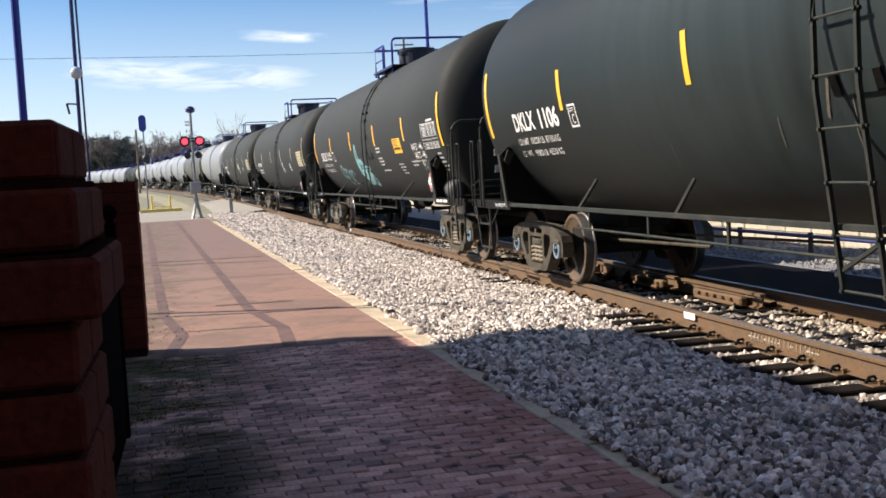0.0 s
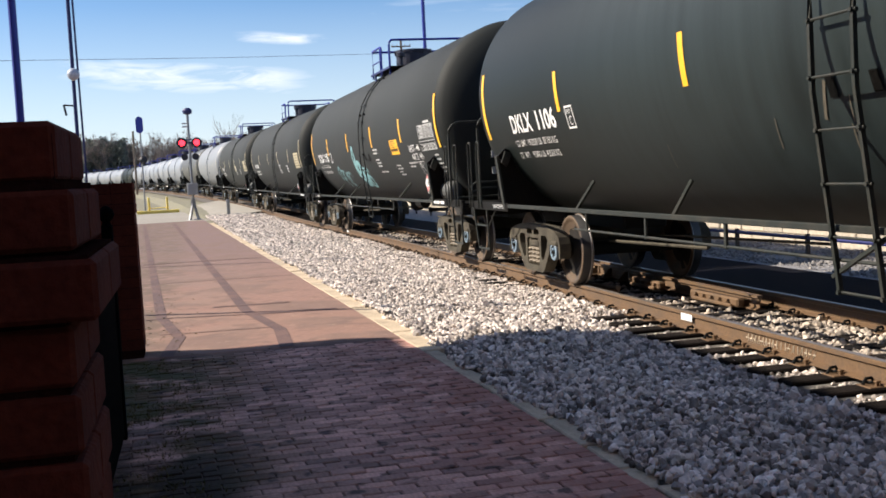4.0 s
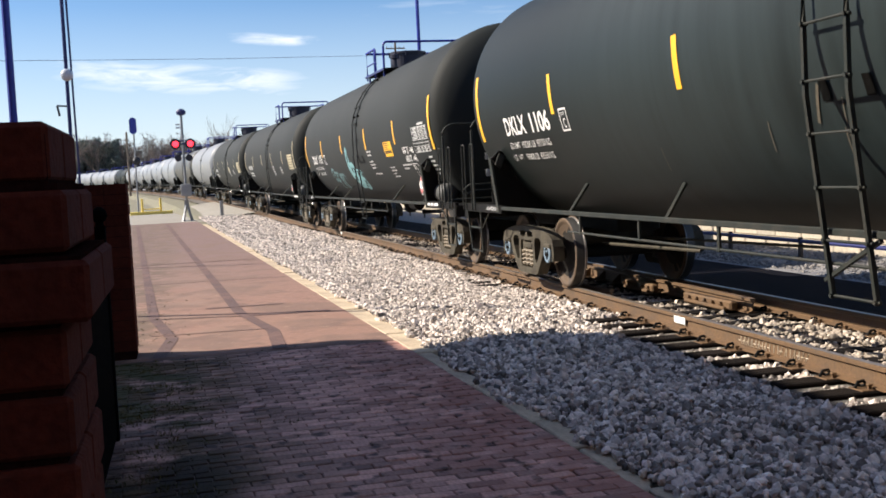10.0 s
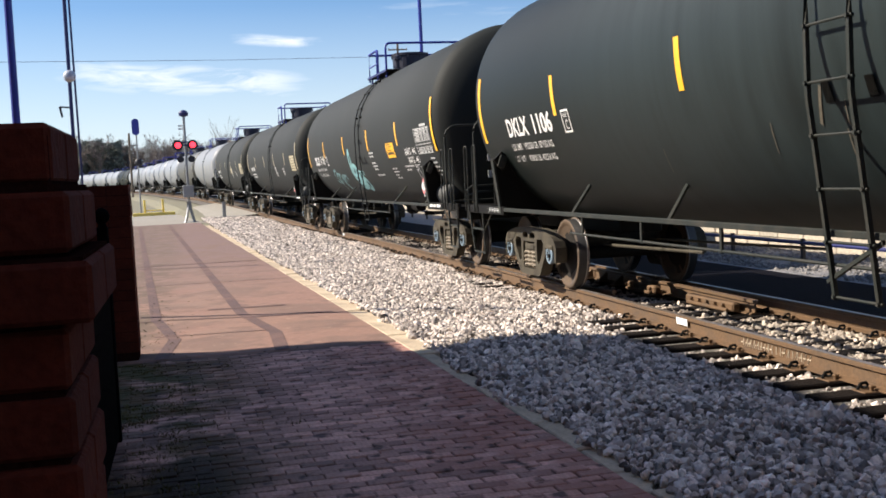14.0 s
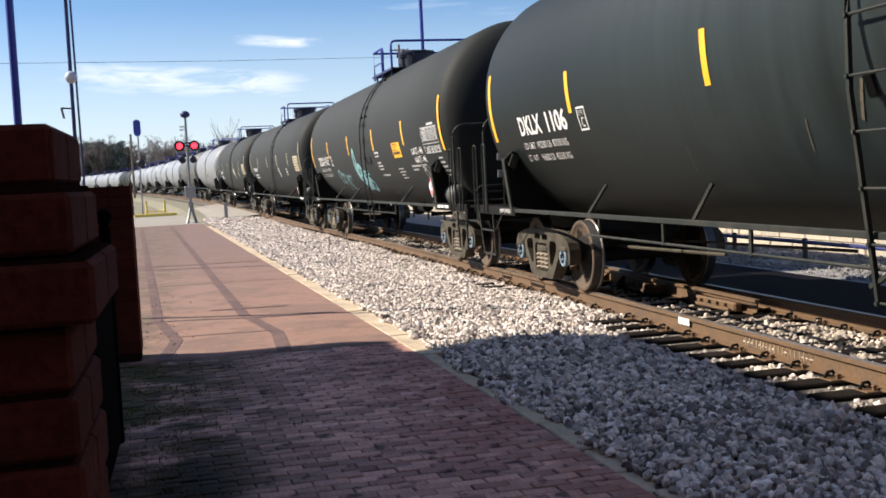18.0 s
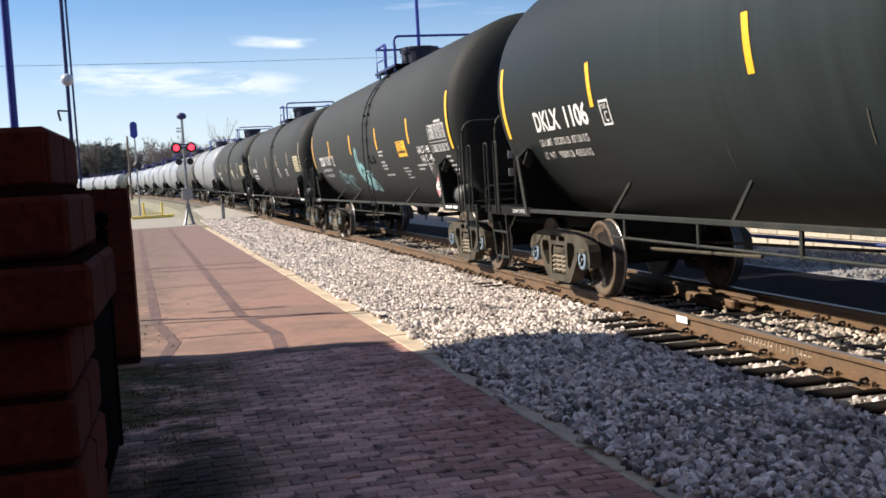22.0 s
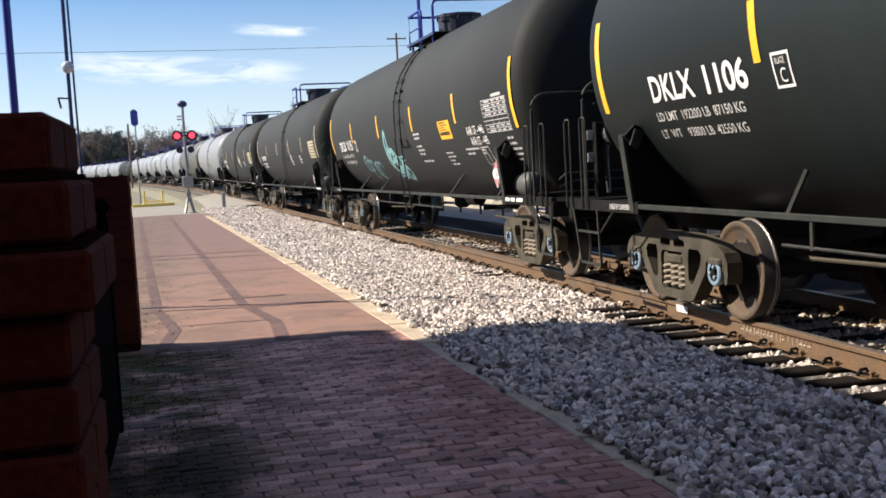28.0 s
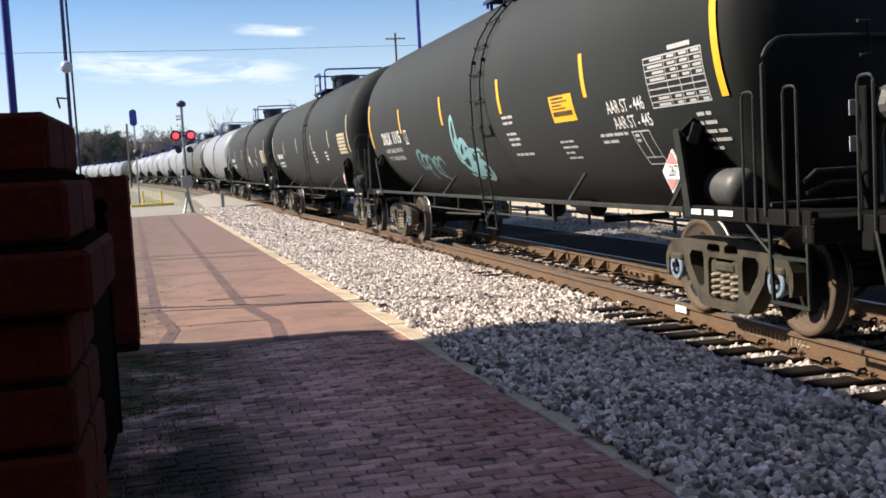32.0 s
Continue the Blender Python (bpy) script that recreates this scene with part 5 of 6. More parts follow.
for pts, w in (([(-0.75, 14.05), (-0.3, 14.1), (0.6, 13.85)], 0.06), ([(0.6, 13.85), (1.75, 13.75)], 0.16), ([(-1.2, 24.3), (0.2, 24.2), (1.45, 24.1)], 0.12), ([(0.2, 14.95), (1.25, 14.9)], 0.10), ([(-1.6, 37.2), (-0.9, 37.2)], 0.16), ([(-1.0, 19.3), (0.5, 19.2), (1.65, 19.1)], 0.04), ([(-0.45, 12.55), (0.3, 12.5), (0.85, 12.45)], 0.035)):
    part("paving_joint", band(pts, w, 0.006), PAVE_DARK, plat, "dark line across the paving")

# paving bricks in running bond, cut at the platform's edge
BR_L, BR_W, BR_J = 0.203, 0.102, 0.006


def brick_mesh(length, width, height, bevel=0.006):
    bm = bmesh.new()
    x, y, z = length / 2, width / 2, height
    lo = [bm.verts.new(p) for p in ((-x, -y, 0), (x, -y, 0), (x, y, 0), (-x, y, 0))]
    b = bevel
    mid = [bm.verts.new(p) for p in ((-x, -y, z - b), (x, -y, z - b), (x, y, z - b), (-x, y, z - b))]
    hi = [bm.verts.new(p) for p in ((-x + b, -y + b, z), (x - b, -y + b, z), (x - b, y - b, z), (-x + b, y - b, z))]
    for i in range(4):
        j = (i + 1) % 4
        bm.faces.new((lo[i], lo[j], mid[j], mid[i]))
        bm.faces.new((mid[i], mid[j], hi[j], hi[i]))
    bm.faces.new(hi)
    return mesh_of("brick", bm, BRICK_PAVER)


PAVER = brick_mesh(BR_L - BR_J, BR_W - BR_J, 0.05)
prng = random.Random(5)
verts, faces, single = [], [], 0
BASE_V = [v.co.copy() for v in PAVER.vertices]
BASE_F = [tuple(p.vertices) for p in PAVER.polygons]
for r in range(-85, int((10.9 - 4.3) / BR_W)):
    yy = 4.3 + r * BR_W
    shift = (r % 2) * BR_L / 2
    row_slip = prng.uniform(0.0, 0.012)
    c = 0
    if shift:
        m = Matrix.Translation((edge(yy) - 0.05, yy, PLAT - 0.05)) @ Matrix.Rotation(PLAT_TURN, 4, "Z") @ Matrix.Diagonal((0.49, 1, 1, 1))
        k = len(verts)
        verts += [m @ v for v in BASE_V]
        faces += [tuple(i + k for i in f) for f in BASE_F]
    while True:
        d = -0.1 - c * BR_L - shift - (0.0 if c == 0 else row_slip)
        c += 1
        x = edge(yy) + d
        if x < (-1.75 if yy > 0.5 else -2.6):
            break
        if -1.1 < x < -0.4 and 10.9 < yy < 11.5:
            continue
        lift = prng.gauss(0, 0.0028)
        if prng.random() < 0.02:
            lift -= prng.uniform(0.004, 0.009)
        m = Matrix.Translation((x, yy, PLAT - 0.05 + lift)) @ Euler((prng.gauss(0, 0.02), prng.gauss(0, 0.014), PLAT_TURN + prng.gauss(0, 0.014))).to_matrix().to_4x4()
        if yy < 11.2 and -0.4 < x and single < 300 and yy > 4.8 and prng.random() < 0.9 and yy < 7.0:
            part("brick", PAVER, None, plat, "", m)
            single += 1
        else:
            k = len(verts)
            verts += [m @ v for v in BASE_V]
            faces += [tuple(i + k for i in f) for f in BASE_F]
rest = bpy.data.meshes.new("brick_field")
rest.from_pydata(verts, [], faces)
rest.materials.append(BRICK_PAVER)
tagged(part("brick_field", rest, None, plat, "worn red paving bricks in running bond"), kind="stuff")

# moss and leaf litter near the foot of the piers
litter_rng = random.Random(8)
lv, lf = [], []
for i in range(500):
    x, yy = litter_rng.gauss(-0.22, 0.22), litter_rng.triangular(4.6, 11.0, 6.5)
    if litter_rng.random() < 0.08:
        x, yy = litter_rng.uniform(-0.5, 2.0), litter_rng.uniform(10.6, 11.0)
        if litter_rng.random() < 0.6:
            continue
    if x < -0.9 or x > 2.1:
        continue
    a, s = litter_rng.uniform(0, 6.28), litter_rng.uniform(0.006, 0.015)
    c, si = math.cos(a) * s, math.sin(a) * s
    k = len(lv)
    z = PLAT + 0.004
    lv += [(x + c, yy + si, z), (x - si * 0.5, yy + c * 0.5, z + s * 0.5), (x - c, yy - si, z + 0.002), (x + si * 0.5, yy - c * 0.5, z + s * 0.2)]
    lf.append((k, k + 1, k + 2, k + 3))
for i in range(120):
    x, yy = litter_rng.triangular(-0.75, 0.05, -0.5), litter_rng.triangular(10.9, 19.0, 11.6)
    a, s = litter_rng.uniform(0, 6.28), litter_rng.uniform(0.008, 0.022)
    c, si = math.cos(a) * s, math.sin(a) * s
    k = len(lv)
    z = PLAT + 0.008
    lv += [(x + c, yy + si, z), (x - si * 0.5, yy + c * 0.5, z + s * 0.5), (x - c, yy - si, z + 0.002), (x + si * 0.5, yy - c * 0.5, z + s * 0.2)]
    lf.append((k, k + 1, k + 2, k + 3))
lm = bpy.data.meshes.new("leaf_litter")
lm.from_pydata(lv, [], lf)
lm.materials.append(material("brown leaf litter", (0.055, 0.042, 0.018), 0.9, grain=20, vary=0.4, bump=0.0, per_piece=0.5))
tagged(new("leaf_litter", lm), "brown dead leaves and moss on the paving", "leaf litter", kind="stuff")

# short grass and moss that grow out of the joints beside the fence
grass_rng = random.Random(15)
gv, gf = [], []
for tuft in range(420):
    x, yy = -0.58 + abs(grass_rng.gauss(0, 0.34)), grass_rng.triangular(4.4, 11.0, 8.2)
    if x > 0.75 or noise.noise((x * 2.2, yy * 1.4, 3.0)) < -0.12:
        continue
    for b in range(grass_rng.randint(5, 11)):
        bx, by = x + grass_rng.gauss(0, 0.022), yy + grass_rng.gauss(0, 0.022)
        h, a = grass_rng.uniform(0.008, 0.034), grass_rng.uniform(0, 6.28)
        w, lean_x, lean_y = 0.0035, grass_rng.gauss(0, 0.014), grass_rng.gauss(0, 0.014)
        k = len(gv)
        gv += [(bx - w * math.cos(a), by - w * math.sin(a), PLAT - 0.004), (bx + w * math.cos(a), by + w * math.sin(a), PLAT - 0.004), (bx + lean_x, by + lean_y, PLAT + h)]
        gf.append((k, k + 1, k + 2))
gm = bpy.data.meshes.new("grass_tufts")
gm.from_pydata(gv, [], gf)
gm.materials.append(material("dry moss and grass", (0.10, 0.085, 0.028), 0.95, gloss=0.1, grain=4, vary=0.4, bump=0.0, per_piece=0.5, stain=(0.055, 0.075, 0.02), stain_scale=1.5, stain_amount=0.8))
tagged(new("grass_tufts", gm), "short brown and green moss tufts in the paving joints", "grass", kind="stuff")

# ---- ties, fastenings and ballast ----
TIE_RNG = random.Random(3)
tie_mesh = mesh_of("tie", box_of((-1.3, -0.112, -0.18), (1.3, 0.112, 0.0), 0.012), TIE_WOOD)
plate_mesh = mesh_of("tie_plate", box_of((-0.17, -0.09, -0.012), (0.17, 0.09, 0.006), 0.004), RAIL_RUST)
spike = bmesh.new()
box(spike, (-0.012, -0.012, 0), (0.012, 0.012, 0.028))
box(spike, (-0.02, -0.02, 0.028), (0.024, 0.02, 0.045), 0.005)
spike_mesh = mesh_of("spike", spike, RAIL_RUST)
clip_pts = [(-0.16, 0.0, 0.01), (-0.13, 0.0, 0.055), (-0.085, 0.0, 0.06), (-0.065, 0.0, 0.03), (-0.085, 0.03, 0.015), (-0.12, 0.05, 0.03)]
anchor_mesh = mesh_of("rail_anchor", tube_of(clip_pts, 0.013, 6), FRAME_BLACK)
TIE_FIRST, TIE_PITCH = 0.9, 0.5
a = TIE_FIRST - 20 * TIE_PITCH
while a < 60:
    x, yy, turn = track(a + TIE_RNG.uniform(-0.015, 0.015), TIE_RNG.uniform(-0.04, 0.03))
    m = pose(x, yy, -0.178 + rise(a), 0, 0, math.degrees(turn) + TIE_RNG.gauss(0, 0.5))
    tie = thing("railway_tie", m, "dark creosoted wooden railway tie set in ballast", "railway tie", "ties under the rails")
    part("timber", tie_mesh, None, tie)
    if a < 42:
        for s in (-1, 1):
            part("tie_plate", plate_mesh, None, tie, "rusty tie plate", Matrix.Translation((s * RAIL_SIDE, 0, 0.002)))
            for w in (-1, 1):
                if a < 24:
                    part("spike", spike_mesh, None, tie, "", Matrix.Translation((s * RAIL_SIDE + w * 0.085, 0.05 * w, 0.004)) @ Matrix.Rotation(math.pi if w > 0 else 0, 4, "Z"))
            part("rail_anchor", anchor_mesh, None, tie, "dark curled rail clip", Matrix.Translation((s * RAIL_SIDE, 0.02, 0.0)))
            if a < 26:
                part("rail_anchor", anchor_mesh, None, tie, "dark curled rail clip", Matrix.Translation((s * RAIL_SIDE, -0.02, 0.0)) @ Matrix.Rotation(math.pi, 4, "Z"))
    a += TIE_PITCH

# painted patches and chalk marks on the near rail's web
def rail_patch(a0, a1, z0, z1, mat, name, label, side=-RAIL_SIDE, off=-0.0385):
    bm = bmesh.new()
    q = [bm.verts.new((*track(aa, side + off)[:2], z)) for aa, z in ((a0, z0), (a1, z0), (a1, z1), (a0, z1))]
    bm.faces.new(q)
    return part(name, bm, mat, near_rail if side < 0 else far_rail, label)


for a0 in (10.0, 31.9):
    bm = bmesh.new()
    rows = [[bm.verts.new((*track(a0 + d, -RAIL_SIDE + u)[:2], z)) for d in (0.0, 0.25)] for u, z in ((-0.0375, -0.092), (-0.0395, -0.04), (-0.0395, -0.02))]
    for r0, r1 in zip(rows, rows[1:]):
        bm.faces.new((r0[0], r0[1], r1[1], r1[0]))
    part("paint_mark", bm, PAINT_WHITE, near_rail, "white paint patch on the rail")
chalk = bmesh.new()
crng = random.Random(2)
aa = 8.95
while aa > 7.8:
    w = crng.uniform(0.03, 0.05)
    for p, q in (((aa, -0.135), (aa - w, -0.06)), ((aa - w, -0.06), (aa - w * 0.9, -0.13)), ((aa, -0.1), (aa - w, -0.1))):
        if crng.random() < 0.75:
            pts = [(*track(p[0], -RAIL_SIDE - 0.014)[:2], p[1]), (*track(q[0], -RAIL_SIDE - 0.014)[:2], q[1])]
            tube(chalk, pts, 0.005, 4)
    aa -= w + 0.022
pieces_of("chalk_mark", chalk, CHALK, near_rail, "pale chalk scrawl on the rail web")
# joint bar with bolts on the far rail
for a0 in (12.6, 24.0):
    x, yy, turn = track(a0, RAIL_SIDE - 0.03)
    jb = part("joint_bar", box_of((-0.012, -0.45, -0.14), (0.012, 0.45, -0.05), 0.005), RAIL_RUST, far_rail, "rusty joint bar", pose(x, yy, 0, 0, 0, math.degrees(turn)))
    for k in range(6):
        part("bolt", lathe_of([(-0.012, 0.02), (-0.045, 0.02), (-0.05, 0.012)], "X", 6, (0, -0.38 + 0.152 * k, -0.095)), RAIL_RUST, jb)

# crushed stone as real stones
ICO = bmesh.new()
bmesh.ops.create_icosphere(ICO, subdivisions=1, radius=1)
ICO_V = np.array([v.co[:] for v in ICO.verts])
ICO_V = np.sign(ICO_V) * np.abs(ICO_V) ** 0.7
ICO.verts.ensure_lookup_table()
ICO_F = np.array([[v.index for v in f.verts] for f in ICO.faces])
ICO.free()
srng = np.random.default_rng(17)


def stones(name, label, regions, mat):
    """Crushed stone scattered over regions (a0, a1, s0, s1, spacing, size, z, keep)."""
    centres, sizes = [], []
    for a0, a1, s0, s1, gap, size, z, keep in regions:
        na, ns = int((a1 - a0) / gap), int((s1 - s0) / gap)
        ga, gs = np.meshgrid(np.arange(na), np.arange(ns))
        aa = a0 + (ga.ravel() + srng.uniform(0, 1, ga.size)) * gap
        ss = s0 + (gs.ravel() + srng.uniform(0, 1, ga.size)) * gap
        x = np.interp(aa, LINE_A, LINE_P[:, 0])
        yv = np.interp(aa, LINE_A, LINE_P[:, 1])
        tn = np.interp(aa, LINE_A, LINE_P[:, 2])
        x, yv = x + ss * np.cos(tn), yv + ss * np.sin(tn)
        k = keep(aa, ss, x, yv)
        lump = 0.012 * np.sin(aa * 2.1 + ss * 3.0) + 0.01 * np.sin(aa * 0.9 - ss * 2.2)
        rz = np.where(aa > 40, 0.01 * (aa - 40), 0) + np.where(ss < -1.4, 0.072 * np.clip((-ss - 1.6) / 1.2, 0, 1), np.where((ss < -0.8) & (aa < 11.5), -0.045, 0))
        centres.append(np.column_stack([x, yv, z + lump + rz + srng.normal(0, size * (0.45 if a0 < 13 else 0.22), x.size)])[k])
        sizes.append((size * srng.lognormal(0, 0.28, x.size))[k])
    c, s = np.concatenate(centres), np.concatenate(sizes)
    n = len(c)
    shape = ICO_V[None] * srng.uniform(0.62, 1.28, (n, 12, 1)) * (s[:, None, None] * np.stack([np.ones(n), srng.uniform(0.65, 1.0, n), srng.uniform(0.5, 0.85, n)], 1)[:, None, :])
    q = srng.normal(0, 1, (n, 4))
    q /= np.linalg.norm(q, axis=1)[:, None]
    w, i, j, k = q.T
    rot = np.stack([np.stack([1 - 2 * (j * j + k * k), 2 * (i * j - k * w), 2 * (i * k + j * w)], 1), np.stack([2 * (i * j + k * w), 1 - 2 * (i * i + k * k), 2 * (j * k - i * w)], 1), np.stack([2 * (i * k - j * w), 2 * (j * k + i * w), 1 - 2 * (i * i + j * j)], 1)], 1)
    v = np.einsum("nij,nvj->nvi", rot, shape) + c[:, None]
    f = (ICO_F[None] + (np.arange(n) * 12)[:, None, None]).reshape(-1, 3)
    me = bpy.data.meshes.new(name)
    me.vertices.add(n * 12)
    me.vertices.foreach_set("co", v.reshape(-1).astype(np.float32))
    me.loops.add(f.size)
    me.loops.foreach_set("vertex_index", f.reshape(-1).astype(np.int32))
    me.polygons.add(len(f))
    me.polygons.foreach_set("loop_start", np.arange(0, f.size, 3, dtype=np.int32))
    me.update(calc_edges=True)
    me.shade_flat()
    me.materials.append(mat)
    return tagged(new(name, me), label, "ballast", kind="stuff")


def off_tie(aa, wide=0.15):
    d = np.mod(aa - TIE_FIRST + TIE_PITCH / 2, TIE_PITCH) - TIE_PITCH / 2
    return np.abs(d) > wide


def outside(aa, ss, x, yv):
    past_kerb = x > EDGE_X + EDGE_SLOPE * yv + np.where(yv < 8.2, 0.085, np.where(yv < 10.4, 0.12, 0.22)) + np.where(yv < 8.2, 0.07, np.where(yv < 10.4, 0.09, 0.04)) * np.sin(yv * 2.9 + 1.0) * np.sin(yv * 1.1) + 0.03 * np.sin(yv * 9)
    over_tie = (ss < -1.33) | off_tie(aa) | (srng.uniform(0, 1, aa.size) < np.where(aa < 11.5, 0.08, np.where(aa < 20, 0.75 + 0.25 * np.sin(aa * 1.7), 1.0)))
    off_rail = ss < -0.84
    return past_kerb & over_tie & off_rail


def between(aa, ss, x, yv):
    clear = ~((aa > 10.8) & (aa < 19.5) & (ss > 0.28)) & ~((aa > 12.7) & (aa < 20.8) & (ss < -0.42))
    return clear & (off_tie(aa, 0.115) | (srng.uniform(0, 1, aa.size) < 0.22)) & (np.abs(ss) < 0.66)


stones("ballast_stones", "pale crushed stone ballast between the platform and the rails", [
    (-9.0, 3.6, -3.4, -0.84, 0.055, 0.032, -0.185, outside),
    (3.6, 13, -4.2, -0.84, 0.040, 0.026, -0.185, outside),
    (13, 26, -4.4, -0.84, 0.035, 0.0215, -0.185, outside),
    (26, 40, -4.8, -0.84, 0.046, 0.027, -0.185, outside),
    (40, 54.5, -5.2, -0.84, 0.06, 0.034, -0.19, outside)], STONE)
stones("crib_stones", "pale crushed stone between the rails", [(-9.0, 3.6, -0.66, 0.66, 0.06, 0.034, -0.218, between), (3.6, 15, -0.66, 0.66, 0.038, 0.026, -0.205, between), (15, 34, -0.66, 0.66, 0.05, 0.03, -0.208, between)], OILY_STONE)
stones("yard_gravel", "grey gravel behind the rails", [(5, 30, 3.6, 5.95, 0.07, 0.03, -0.24, lambda aa, ss, x, yv: aa > 0)], GREY_STONE)

# ---- behind the train: pale block wall and a blue pipe barrier ----
wall = thing("block_wall", Matrix(), "low pale sandstone block wall behind the tracks", "wall", kind="structure")
wrng = random.Random(9)
block_mesh = {}
for row in range(4):
    a = 4.0 - (row % 2) * 0.4
    while a < 62:
        ln = wrng.choice((0.7, 0.8, 0.9))
        if ln not in block_mesh:
            block_mesh[ln] = mesh_of("wall_block", box_of((0, 0.006, 0.005), (0.4, ln - 0.006, 0.215), 0.014), PALE_WALL)
        x, yy, turn = track(a, 5.95 + row * 0.04)
        part("wall_block", block_mesh[ln], None, wall, "", pose(x + wrng.uniform(-0.01, 0.01), yy, -0.24 + row * 0.22, 0, 0, math.degrees(turn)))
        a += ln
barrier = thing("pipe_barrier", Matrix(), "dark blue painted pipe barrier on short posts", "barrier")
part("pipe", tube_of([(*track(aa, 4.75)[:2], 0.10) for aa in range(4, 62, 2)], 0.036, 8), POLE_STEEL, barrier, "dark blue pipe rail")
aa = 4.6
while aa < 60:
    x, yy, _ = track(aa, 4.75)
    part("post", box_of((x - 0.035, yy - 0.035, -0.3), (x + 0.035, yy + 0.035, 0.17), 0.008), SIGNAL_BLACK, barrier, "short dark post")
    aa += 2.4

# ---- brick piers and iron fence ----
def brick_pier(x0, y0, wide, top, corbel=1.0):
    p = thing("brick_pier", pose(x0, y0, PLAT), "dark red brick pier with a corbelled cap", "brick pier", "brick piers of the fence")
    height = top - PLAT
    course, joint = 0.1045, 0.012 if corbel > 0.5 else 0.005
    n = int(height / course)
    part("mortar_core", box_of((-wide / 2 + 0.008, -wide / 2 + 0.008, 0), (wide / 2 - 0.008, wide / 2 - 0.008, height - 0.05)), MORTAR, p, "dark recessed mortar")
    cap = part("cap_mortar", box_of((-wide / 2 + 0.006, -wide / 2 + 0.006, height - 0.3), (wide / 2 - 0.006, wide / 2 - 0.006, height - 0.02)), MORTAR, p)
    rng = random.Random(int(y0 * 10))
    for i in range(n):
        z1 = height - i * course
        grow = {0: -0.002, 1: 0.02 * corbel, 2: 0.048 * corbel}.get(i, 0.008 * corbel + rng.uniform(-0.003, 0.003) * corbel)
        w = wide / 2 + grow
        if i == 3:
            w -= 0.004
        if 0 < i < 4 and corbel > 0.5:
            part("mortar_bed", box_of((-w + 0.012, -w + 0.012, z1 - 0.002), (w - 0.012, w - 0.012, z1 + joint - 0.001 if i < 2 else z1 + 0.006)), MORTAR, p)
        for sx in (-1, 1):
            for sy in (-1, 1):
                lo = (min(sx * 0.002, sx * w), min(sy * 0.002, sy * w), z1 - course + joint)
                hi = (max(sx * 0.002, sx * w), max(sy * 0.002, sy * w), z1)
                part("brick", box_of(lo, hi, (0.009 if i == 0 else 0.008) if corbel > 0.5 else 0.003), PIER_BRICK, p)
    return p


brick_pier(-0.19 - 0.215, 1.70 + 0.215, 0.43, 1.683)
brick_pier(-0.545 - 0.215, 10.98 + 0.215, 0.43, 1.63, 0.1)
fence = thing("iron_fence", pose(-0.555, 0, PLAT), "black wrought iron fence panel between the brick piers", "fence")
for z in (0.12, 1.05, 1.25):
    part("rail", box_of((-0.02, 2.2, z - 0.015), (0.02, 7.5, z + 0.015), 0.004), IRON, fence)
yy = 2.3
while yy < 7.4:
    part("picket", tube_of([(0, yy, 0.05), (0, yy, 1.32)], 0.024, 6, True), IRON, fence)
    yy += 0.07
post = part("post", box_of((-0.035, 7.43, 0.0), (0.035, 7.5, 1.46), 0.006), IRON, fence, "black square iron post")
part("finial", lathe_of([(1.46, 0.03), (1.48, 0.025), (1.5, 0.045), (1.53, 0.055), (1.56, 0.045), (1.585, 0.015)], "Z", 14, (0, 7.465, 0)), IRON, post, "round iron finial")

# ---- crossing, signals and poles ----
road = sheet("road", [[(x, yy, -0.17) for x in (-60, -6, min(2.4, track(yy)[0] - 3.55))] for yy in (52.5, 56, 60, 66, 73, 80)], ROAD_PALE)
tagged(road, "pale worn asphalt road over the level crossing", "road", kind="structure")
apron = sheet("crossing_panel", [[(*track(aa, s)[:2], z) for s, z in ((-3.65, -0.172), (-2.2, -0.14 + rise(aa) * 0.8), (-0.86, -0.06 + rise(aa)))] for aa in (54.6, 58, 62, 66, 72, 80)], ROAD_PALE)
tagged(apron, "pale crossing panels beside the rails", "road", kind="structure")

SIG_Z = GROUND - 0.02
mast = thing("crossing_signal", pose(0.14, 55, SIG_Z), "tall level crossing signal mast with twin red lamps", "crossing signal")
part("base_plate", lathe_of([(-0.1, 0.42), (0.06, 0.42), (0.08, 0.38)], "Z", 4), GALV, mast, "square steel base plate")
for sx, sy in ((-1, -1), (-1, 1), (1, -1), (1, 1)):
    part("base_leg", tube_of([(sx * 0.24, sy * 0.24, 0.0), (sx * 0.13, sy * 0.13, 0.4), (sx * 0.06, sy * 0.06, 0.75), (sx * 0.05, sy * 0.05, 1.1)], 0.05, 6, True), GALV, mast, "splayed leg of the mast base")
part("mast_pole", tube_of([(0, 0, 0.8), (0, 0, 5.4)], 0.065, 10), GALV, mast, "galvanised steel mast")
part("bell", lathe_of([(5.3, 0.08), (5.36, 0.22), (5.5, 0.24), (5.6, 0.16), (5.64, 0.04)], "Z", 14), POLE_STEEL, mast, "dark round crossing bell")
part("junction_box", box_of((-0.26, -0.3, 1.3), (0.28, 0.12, 1.9), 0.03), GALV, mast, "pale grey junction box")
part("cross_arm", tube_of([(-0.55, -0.1, 3.9), (0.55, -0.1, 3.9)], 0.04, 8), POLE_STEEL, mast)
part("top_arm", tube_of([(-0.5, -0.05, 4.05), (0.45, -0.05, 4.05)], 0.03, 8), POLE_STEEL, mast)
part("sign_blade", box_of((-0.3, -0.09, 4.66), (-0.06, -0.06, 4.75)), PAINT_WHITE, mast)
part("sign_blade", box_of((-0.3, -0.09, 4.82), (-0.06, -0.06, 4.9)), PAINT_WHITE, mast)
